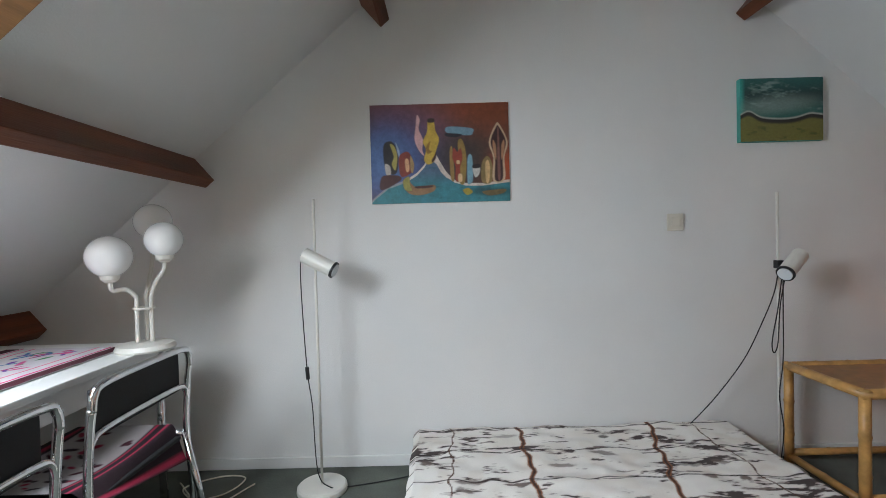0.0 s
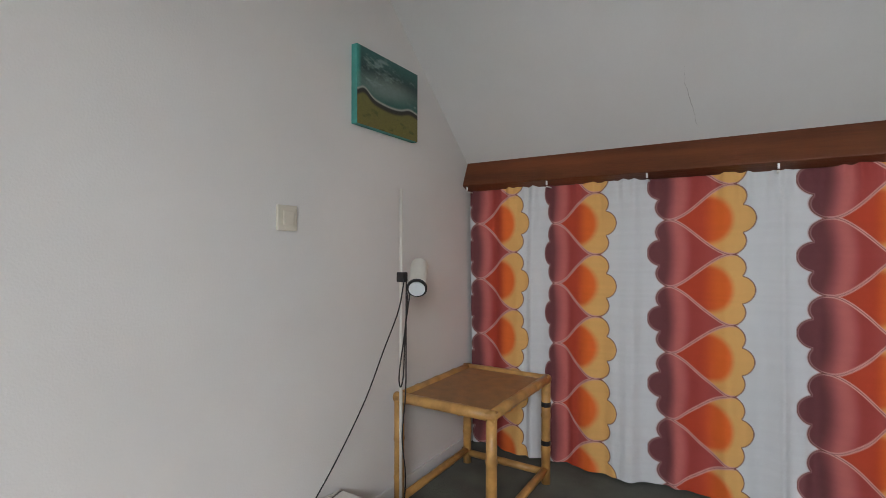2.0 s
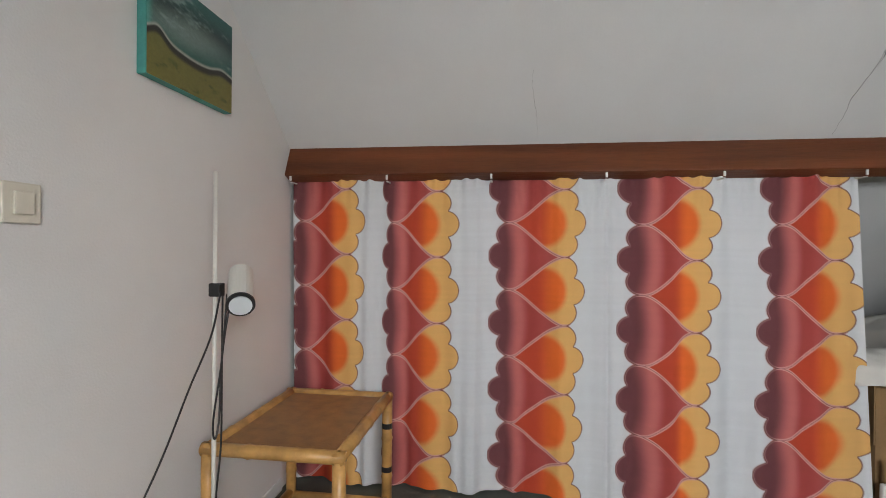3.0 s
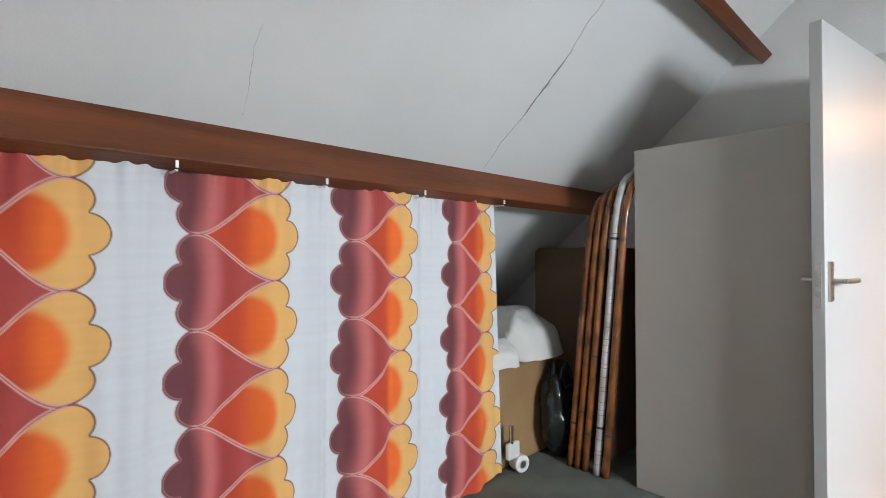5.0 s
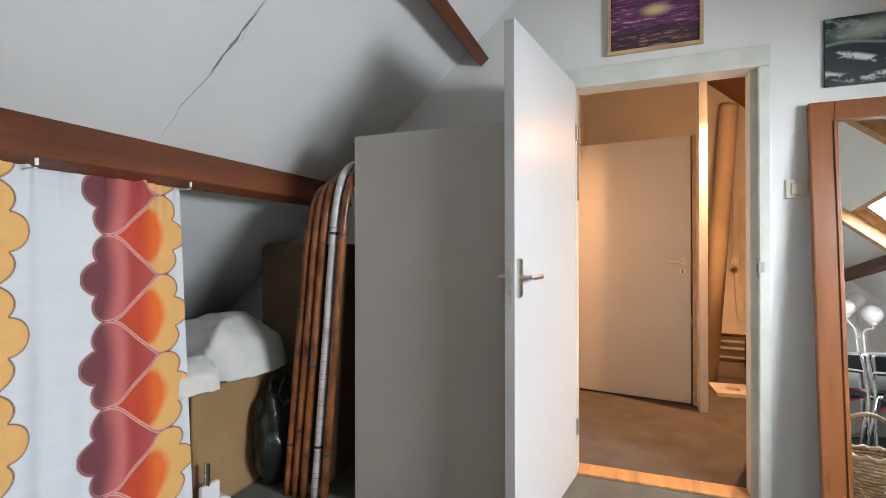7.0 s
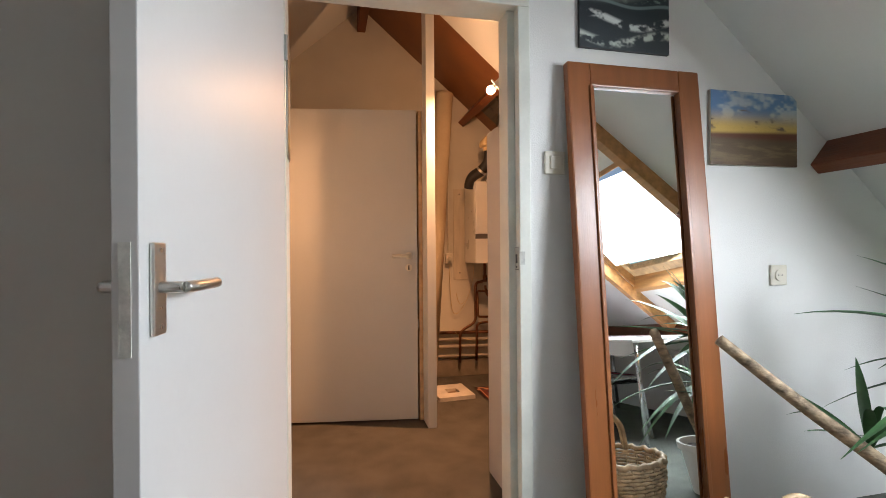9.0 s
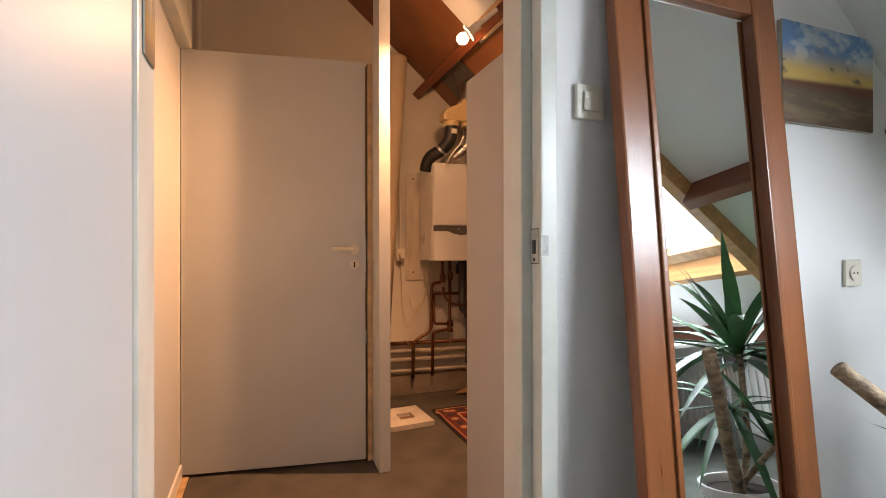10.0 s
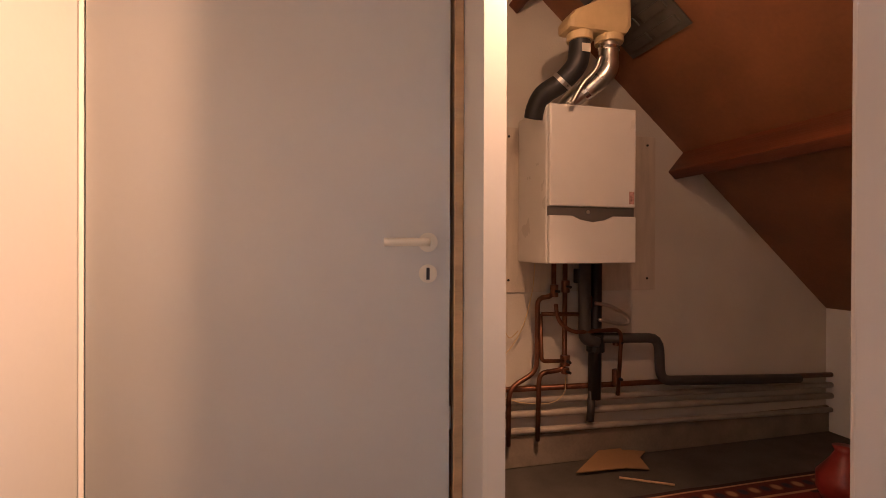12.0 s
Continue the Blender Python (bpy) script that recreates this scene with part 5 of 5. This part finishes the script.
# ---- landing: boiler and services ----
M_BOILER = mat("white_boiler_enamel", (0.74, 0.72, 0.68), 0.3, 0.02, 6, 60, 0.02)
boiler = thing("boiler", (-0.452, -3.44, 1.0), "white wall-hung gas boiler with a grey control strip", "boiler")
part("casing", Box(-0.212, 0.208, 0.0, 0.30, 0.0, 0.68), M_BOILER, boiler, bevel=0.008)
part("front_door", Box(-0.21, 0.206, 0.301, 0.328, 0.245, 0.678), M_BOILER, boiler, bevel=0.008)
fl = bmesh.new()
prism(fl, [(-0.21, 0.002), (0.206, 0.002), (0.206, 0.205), (0.10, 0.205), (0.06, 0.188), (0.0, 0.178), (-0.06, 0.188), (-0.10, 0.205), (-0.21, 0.205)], 0.301, 0.328)
part("lower_flap", fl, M_BOILER, boiler, bevel=0.004)
strip = part("control_strip", Box(-0.208, 0.204, 0.3005, 0.316, 0.17, 0.244), mat("grey_plastic", (0.11, 0.10, 0.09), 0.4, 0.08, 8, 60, 0.03), boiler, "grey control strip")
part("knob", Rod((0.02, 0.316, 0.222), (0.02, 0.322, 0.222), 0.008), M_STEEL, strip)
part("label", Box(-0.20, -0.175, 0.3285, 0.3292, 0.26, 0.315), mat("red_white_sticker", (0.55, 0.30, 0.26), 0.5, 0.4, 60, 90, 0), boiler, "small red and white sticker")
board = thing("mounting_board", (-0.58, GY, 0.85), "pale pine board screwed to the wall behind the boiler", "board")
part("panel", Box(-0.44, 0.44, 0.001, 0.009, 0, 0.80), mat("pale_bare_pine", (0.58, 0.51, 0.41), 0.7, 0.1, 5, 60, 0.2, stretch=(6, 6, 1)), board, bevel=0.002)
for sx in (-0.39, 0.385):
    for sz in (0.06, 0.755):
        part("screw", Rod((sx, 0.009, sz), (sx, 0.013, sz), 0.006), M_BLACK, board)
M_YELLOWED = mat("yellowed_plastic", (0.58, 0.44, 0.23), 0.4, 0.06, 10, 90, 0.02)
flue = thing("flue", (0, 0, 0), "cream plastic flue adapter with black and steel boiler pipes", "flue", m=Matrix.Translation((0.0364, -3.05, 0.0571)) @ Matrix.Scale(0.9465, 4))
part("adapter", Prism([(-0.325, 1.995), (-0.325, 2.042), (-0.358, 2.08), (-0.465, 2.132), (-0.475, 2.165), (-0.622, 2.165), (-0.626, 2.033), (-0.605, 1.995)], -0.06, 0.06), M_YELLOWED, flue, bevel=0.022)
part("collar", Rod((-0.405, 0, 1.962), (-0.405, 0, 2.0), 0.056, seg=28), M_YELLOWED, flue, bevel=0.006)
part("collar", Rod((-0.548, 0, 1.968), (-0.548, 0, 2.0), 0.062, seg=28), M_YELLOWED, flue, bevel=0.006)
part("outlet", Rod((-0.548, 0, 2.155), (-0.548, 0, 2.34), 0.064, seg=28), M_STEEL, flue, "dull steel roof outlet", bevel=0.004)
blk = part("air_pipe", Tube(spline([(-0.405, 0, 1.98), (-0.403, 0, 1.92), (-0.39, -0.005, 1.86), (-0.345, -0.05, 1.80), (-0.29, -0.11, 1.76), (-0.272, -0.15, 1.71), (-0.27, -0.17, 1.665)], 8), 0.046, 20), M_BLACK, flue, "black rubber air pipe", smooth=True)
part("sticker", Box(-0.43, -0.39, 0.044, 0.047, 1.905, 1.94), M_CREAM, blk)
part("clip", Tube([(-0.353, -0.043, 1.81), (-0.343, -0.053, 1.797)], 0.049, 20), M_STEEL, blk)
ex = part("exhaust_pipe", Tube(spline([(-0.548, 0, 1.985), (-0.547, 0, 1.91), (-0.54, 0, 1.85), (-0.50, -0.03, 1.80), (-0.44, -0.09, 1.755), (-0.41, -0.14, 1.71), (-0.41, -0.16, 1.665)], 8), 0.043, 20), M_STEEL, flue, "dull steel exhaust pipe", smooth=True)
for p, q in (((-0.548, 0, 1.95), (-0.5478, 0, 1.938)), ((-0.475, -0.05, 1.783), (-0.462, -0.065, 1.772))):
    part("seam_ring", Tube([p, q], 0.0465, 20), M_CHROME, ex)
part("bracket", Tube(spline([(-0.49, 0.03, 1.90), (-0.47, 0.02, 1.84), (-0.42, 0.0, 1.78), (-0.38, -0.02, 1.70)], 6), 0.012, 8), M_STEEL, flue, smooth=True)

M_VENT = mat("dark_metal_grille", (0.07, 0.062, 0.05), 0.45, 0.2, 12, 80, 0.1)
vent = thing("vent_grille", (0, 0, 0), "dark slotted metal vent plate on the sloping roof", "vent", m=Matrix.Translation((-0.53, -3.06, roof(-0.53) - 0.012)) @ pose(0, 0, 0, 0, -math.degrees(ANG), 0))
part("plate", Box(-0.28, 0.28, -0.185, 0.185, -0.004, 0.004), M_VENT, vent, bevel=0.002)
for i in range(6):
    for y in (-0.085, 0.085):
        part("slat", Box(-0.25 + i * 0.085, -0.205 + i * 0.085, y - 0.07, y + 0.07, -0.014, -0.0045), M_VENT, vent, bevel=0.003)

M_COPPER = mat("tarnished_copper", (0.20, 0.085, 0.045), 0.4, 0.35, 15, 80, 0.1, metal=0.8)
M_PIPEGREY = mat("dark_grey_pipe", (0.06, 0.055, 0.052), 0.5, 0.2, 12, 80, 0.05)
M_PIPEWHITE = mat("painted_cream_pipe", (0.38, 0.33, 0.27), 0.5, 0.15, 10, 60, 0.1)


def pipe(name, pts, r, m, label, cat="pipe"):
    return tagged(part(name, Tube(pts, r, 10), m, None, smooth=True), label, cat, "boiler pipes")


def bend(*pts, k=0.035):
    """Corner points softened with short bends."""
    p = [Vector(a) for a in pts]
    out = [p[0]]
    for a, b, c in zip(p, p[1:], p[2:]):
        u, v = (a - b).normalized(), (c - b).normalized()
        k1 = min(k, (a - b).length / 2, (c - b).length / 2)
        for t in (0, 0.25, 0.5, 0.75, 1):
            out.append((1 - t) ** 2 * (b + u * k1) + 2 * t * (1 - t) * b + t * t * (b + v * k1))
    return out + [p[-1]]


YP = -3.39
pipe("drain_pipe", bend((-0.56, YP + 0.03, 1.0), (-0.56, YP + 0.03, 0.62), (-0.63, YP + 0.03, 0.61), k=0.05), 0.030, M_PIPEGREY, "dark grey boiler drain pipe")
pipe("drain_pipe", bend((-0.637, YP, 1.0), (-0.634, YP, 0.32), k=0.05), 0.032, M_BLACK, "black boiler drain with a long funnel")
pipe("drain_pipe", bend((-0.62, YP, 0.36), (-0.61, YP, 0.21), k=0.02), 0.019, M_PIPEGREY, "dark tail pipe under the boiler drain")
pipe("drain_pipe", bend((-0.62, YP + 0.02, 0.625), (-0.987, YP + 0.02, 0.61), (-1.0, YP + 0.02, 0.39), (-1.9, YP + 0.02, 0.345), k=0.06), 0.025, M_PIPEGREY, "dark grey drain pipe stepping along the wall")
pipe("copper_pipe", bend((-0.41, YP, 1.0), (-0.41, YP, 0.83), (-0.325, YP, 0.83), (-0.323, YP, 0.475), (-0.18, YP, 0.40), (-0.178, YP, 0.13), k=0.05), 0.012, M_COPPER, "tarnished copper pipe under the boiler")
pipe("copper_pipe", bend((-0.47, YP, 1.0), (-0.468, YP, 0.475), (-0.335, YP, 0.465), (-0.328, YP, 0.14), k=0.04), 0.012, M_COPPER, "tarnished copper pipe dropping to the floor")
pipe("copper_pipe", bend((-0.34, YP, 0.75), (-0.34, YP + 0.015, 0.525), (-0.47, YP + 0.015, 0.52), k=0.02), 0.010, M_COPPER, "short copper branch with a valve")
pipe("copper_pipe", bend((-0.40, YP + 0.04, 0.80), (-0.41, YP + 0.04, 0.72), (-0.48, YP + 0.05, 0.662), (-0.752, YP + 0.05, 0.668), (-0.752, YP + 0.02, 0.335), k=0.05), 0.010, M_COPPER, "tarnished copper pipe bent beside the drain")
pipe("copper_pipe", bend((-0.34, YP + 0.01, 0.75), (-0.54, YP + 0.02, 0.745), k=0.02), 0.010, M_COPPER, "short level copper pipe")
pipe("gas_pipe", spline([(-0.602, YP + 0.05, 0.80), (-0.68, YP + 0.06, 0.785), (-0.765, YP + 0.07, 0.735), (-0.77, YP + 0.07, 0.70), (-0.71, YP + 0.06, 0.70), (-0.625, YP + 0.05, 0.72)], 6), 0.009, M_STEEL, "thin steel braided hose looping under the boiler")
for x, z, r, tall in ((-0.41, 0.86, 0.020, 0.06), (-0.47, 0.88, 0.020, 0.06), (-0.47, 0.52, 0.024, 0.05), (-0.47, 0.47, 0.02, 0.03), (-0.752, 0.60, 0.018, 0.04), (-0.752, 0.42, 0.02, 0.08), (-0.634, 0.60, 0.044, 0.09), (-0.56, 0.93, 0.042, 0.07), (-0.602, 0.80, 0.014, 0.06)):
    v = part("valve", Rod((x, YP + 0.005, z - tall / 2), (x, YP + 0.005, z + tall / 2), r, seg=14), M_BLACK if r > 0.03 else M_COPPER, None, bevel=0.004)
    tagged(v, "dark pipe fitting under the boiler", "valve", "boiler valves")
    if 0.016 < r < 0.03:
        part("spindle", Rod((x, YP + 0.02, z), (x, YP + 0.055, z), 0.007), M_BLACK, v)
for z, r, m in ((0.385, 0.014, M_COPPER), (0.325, 0.016, M_PIPEWHITE), (0.262, 0.018, M_PIPEWHITE), (0.18, 0.014, M_PIPEWHITE)):
    pipe("wall_pipe", [(0.2, GY + 0.03, z + 0.01), (-1.0, GY + 0.03, z - 0.015), (WX, GY + 0.03, z - 0.05)], r, m, "long painted pipe running low along the wall")
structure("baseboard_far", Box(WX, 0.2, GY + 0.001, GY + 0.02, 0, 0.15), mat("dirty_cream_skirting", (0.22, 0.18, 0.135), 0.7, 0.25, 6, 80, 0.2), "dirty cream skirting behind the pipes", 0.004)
for pts in (((-0.315, -3.40, 0.99), (-0.30, -3.40, 0.85), (-0.246, -3.40, 0.674), (-0.156, -3.41, 0.555), (-0.112, -3.42, 0.63), (-0.095, -3.43, 1.0)),
            ((-0.16, -3.43, 0.73), (-0.175, -3.42, 0.66), (-0.20, -3.42, 0.635), (-0.235, -3.41, 0.67)),
            ((-0.47, -3.38, 0.44), (-0.46, -3.38, 0.36), (-0.38, -3.39, 0.315), (-0.20, -3.40, 0.34), (-0.12, -3.40, 0.42))):
    tagged(part("thin_cable", Tube(spline(pts, 8), 0.0024, 6), M_YELLOWED, None), "thin slack cable hanging below the boiler", "cable", "boiler cables")
sock = thing("boiler_socket", (-0.093, GY, 1.04), "small cream surface socket with plug and conduit", "socket")
part("box", Box(-0.03, 0.03, 0.001, 0.045, -0.045, 0.045), M_CREAM, sock, bevel=0.005)
part("plug", Rod((0, 0.045, 0), (0, 0.085, -0.005), 0.018), M_CREAM, sock)
part("conduit", Rod((0, 0.014, 0.045), (0, 0.014, 1.36), 0.008), M_CREAM, sock)

roll = thing("rolled_mat", (0.15, -3.22, 0), "tall rolled-up cream mat leaning in the corner", "mat")
part("roll", Tube([(0.0, 0.0, 0.002), (-0.19, -0.125, 2.38), (-0.195, -0.128, 2.43), (-0.198, -0.13, 2.455)], 0.075, 28), mat("cream_foam", (0.56, 0.45, 0.30), 0.8, 0.08, 6, 90, 0.1), roll, smooth=True)

tray = thing("plastic_tray", (0.02, -2.94, -0.002), "flat dirty white plastic tray with a recess on the floor", "tray", rz=4)
tr = bmesh.new()
for a in ((-0.14, 0.14, -0.16, -0.045), (-0.14, 0.14, 0.06, 0.16), (-0.14, -0.055, -0.045, 0.06), (0.04, 0.14, -0.045, 0.06)):
    box(tr, a[0], a[1], a[2], a[3], 0.001, 0.03)
part("plate", tr, mat("dirty_white_plastic", (0.55, 0.50, 0.44), 0.5, 0.15, 9, 60, 0.1), tray)
part("recess", Box(-0.055, 0.04, -0.045, 0.06, 0.001, 0.008), M_HARD, tray)

rug = thing("rug", (-0.95, -2.68, -0.002), "worn red oriental rug with a patterned border", "rug")


def rug_paint(u, v):
    img = base(u, lin(120, 34, 26))
    e = np.minimum(np.minimum(u * 1.5, (1 - u) * 1.5), np.minimum(v * 0.72, (1 - v) * 0.72))
    img = lay(img, (e < 0.02), lin(46, 22, 20))
    img = lay(img, (e > 0.03) & (e < 0.13), lin(92, 34, 26))
    for i in range(26):
        for cu, cv in ((i / 25, 0.11), (i / 25, 0.89)):
            img = lay(img, blob(u, v, cu, cv, 0.014, 0.03, 0, 0.4), lin(176, 128, 88) if i % 2 else lin(44, 40, 52))
    for i in range(11):
        for cu in (0.055, 0.945):
            img = lay(img, blob(u, v, cu, i / 10, 0.015, 0.03, 0, 0.4), lin(176, 128, 88) if i % 2 else lin(44, 40, 52))
    img = lay(img, (np.abs(e - 0.135) < 0.006) | (np.abs(e - 0.026) < 0.004), lin(186, 140, 98))
    return lay(img, step(0.6, 0.75, grain(u, v, 40, 24, 91)) * (e > 0.14), lin(52, 28, 34))


sheet("rug_cloth", 300, 150, lambda u, v: ((u - 0.5) * 1.5, (v - 0.5) * 0.74, 0.009 + 0.003 * grain(u, v, 9, 6, 92)), rug_paint, painted("rug_wool", 0.95, 0.6, 500), rug)
scrap = bmesh.new()
prism(scrap, [(-0.17, 0.0), (0.02, -0.02), (0.10, -0.05), (0.12, 0.02), (0.17, 0.05), (0.09, 0.08), (0.10, 0.15), (-0.02, 0.09)], -0.002, 0.002)
ob = part("cardboard_scrap", scrap, M_KRAFT, None)
ob.matrix_world = pose(-0.70, -3.30, 0.02, -82, 0, 185) @ Matrix.Scale(1.35, 4)
tagged(ob, "torn scrap of brown cardboard by the wall", "scrap")
tagged(part("stick", Rod((-0.66, -3.22, 0.004), (-0.86, -3.10, 0.004), 0.005), M_PINE, None), "thin pale stick lying on the floor", "stick")
jug = part("vase", Lathe([(0, 0), (0.07, 0), (0.10, 0.06), (0.10, 0.12), (0.05, 0.19), (0.035, 0.22), (0.045, 0.24), (0.0, 0.24)], seg=28), mat("red_glaze", (0.30, 0.035, 0.025), 0.3, 0.3, 9, 60, 0.05), None, smooth=True)
jug.location = (-1.42, -2.78, 0.009)
tagged(jug, "red glazed vase standing on the rug", "vase")

# bare bulb on the beam
fixture = thing("lamp_holder", BULB, "bare glowing bulb in a white holder on the roof beam", "lamp")
hd = Vector((-0.10, 0.06, 0.09)).normalized()
g = bmesh.new()
bmesh.ops.create_uvsphere(g, u_segments=20, v_segments=14, radius=0.028)
part("bulb", g, glow("lit_bulb", (1.0, 0.80, 0.48), 60.0), fixture, "lit warm light bulb", smooth=True)
part("holder", Tube([hd * 0.022, hd * 0.05, hd * 0.055, hd * 0.10], 0.022, 18), M_WHITE, fixture)
part("ring", Tube([hd * 0.036, hd * 0.046], 0.045, 24), M_WHITE, fixture, bevel=0.003)
part("arm", Tube([hd * 0.10, hd * 0.21], 0.012, 10), M_WHITE, fixture)
# added pale block: the beam's bulb-lit stretch, its brightness put into pale pine
part("lit_beam_block", Prism([(-0.20, 0.10), (-0.13, 0.16), (-0.18, 0.215), (-0.25, 0.155)], -0.19, 0.22), M_PINE, fixture, "pale added block for the lamp-lit stretch of the roof beam", bevel=0.004)

# peeling joints in the sloping ceiling
M_CRACK = mat("crack_shadow", (0.22, 0.21, 0.20), 0.95, 0.2, 30, 120, 0.2)


def crack(x0, y0, x1, y1, width, seed, label):
    """A ragged crack on the east slope, from plan point to plan point."""
    r = random.Random(seed)
    bm = bmesh.new()
    rows = []
    n = 44
    for i in range(n + 1):
        t = i / n
        x = x0 + (x1 - x0) * t
        y = y0 + (y1 - y0) * t + 0.022 * noise.fractal(Vector((x * 5, seed, 0)), 0.7, 2.0, 4)
        w = width * (0.25 + 0.75 * abs(noise.noise(Vector((x * 14, seed, 3.0))))) * r.uniform(0.6, 1.0) * math.sin(math.pi * min(0.98, max(0.03, t)))
        rows.append([bm.verts.new((x, y + k * w, roof(x) - d)) for k, d in ((-1, 0.0012), (1, 0.0012), (1, -0.004), (-1, -0.004))])
    for a, b in zip(rows, rows[1:]):
        for k in range(4):
            bm.faces.new((a[k], a[(k + 1) % 4], b[(k + 1) % 4], b[k]))
    tagged(part("ceiling_crack", bm, M_CRACK, None), label, "crack", "ceiling cracks")


crack(1.62, 0.32, 2.10, 0.262, 0.0028, 3, "ragged hairline crack along a ceiling board joint")
crack(1.96, 0.268, 2.24, 0.27, 0.011, 5, "ragged open crack where joint tape peels off")
crack(2.14, 0.275, 2.455, 0.28, 0.003, 8, "ragged hairline crack along a ceiling board joint")
crack(2.20, 1.485, 2.43, 1.455, 0.0013, 11, "faint hairline crack in the ceiling board")
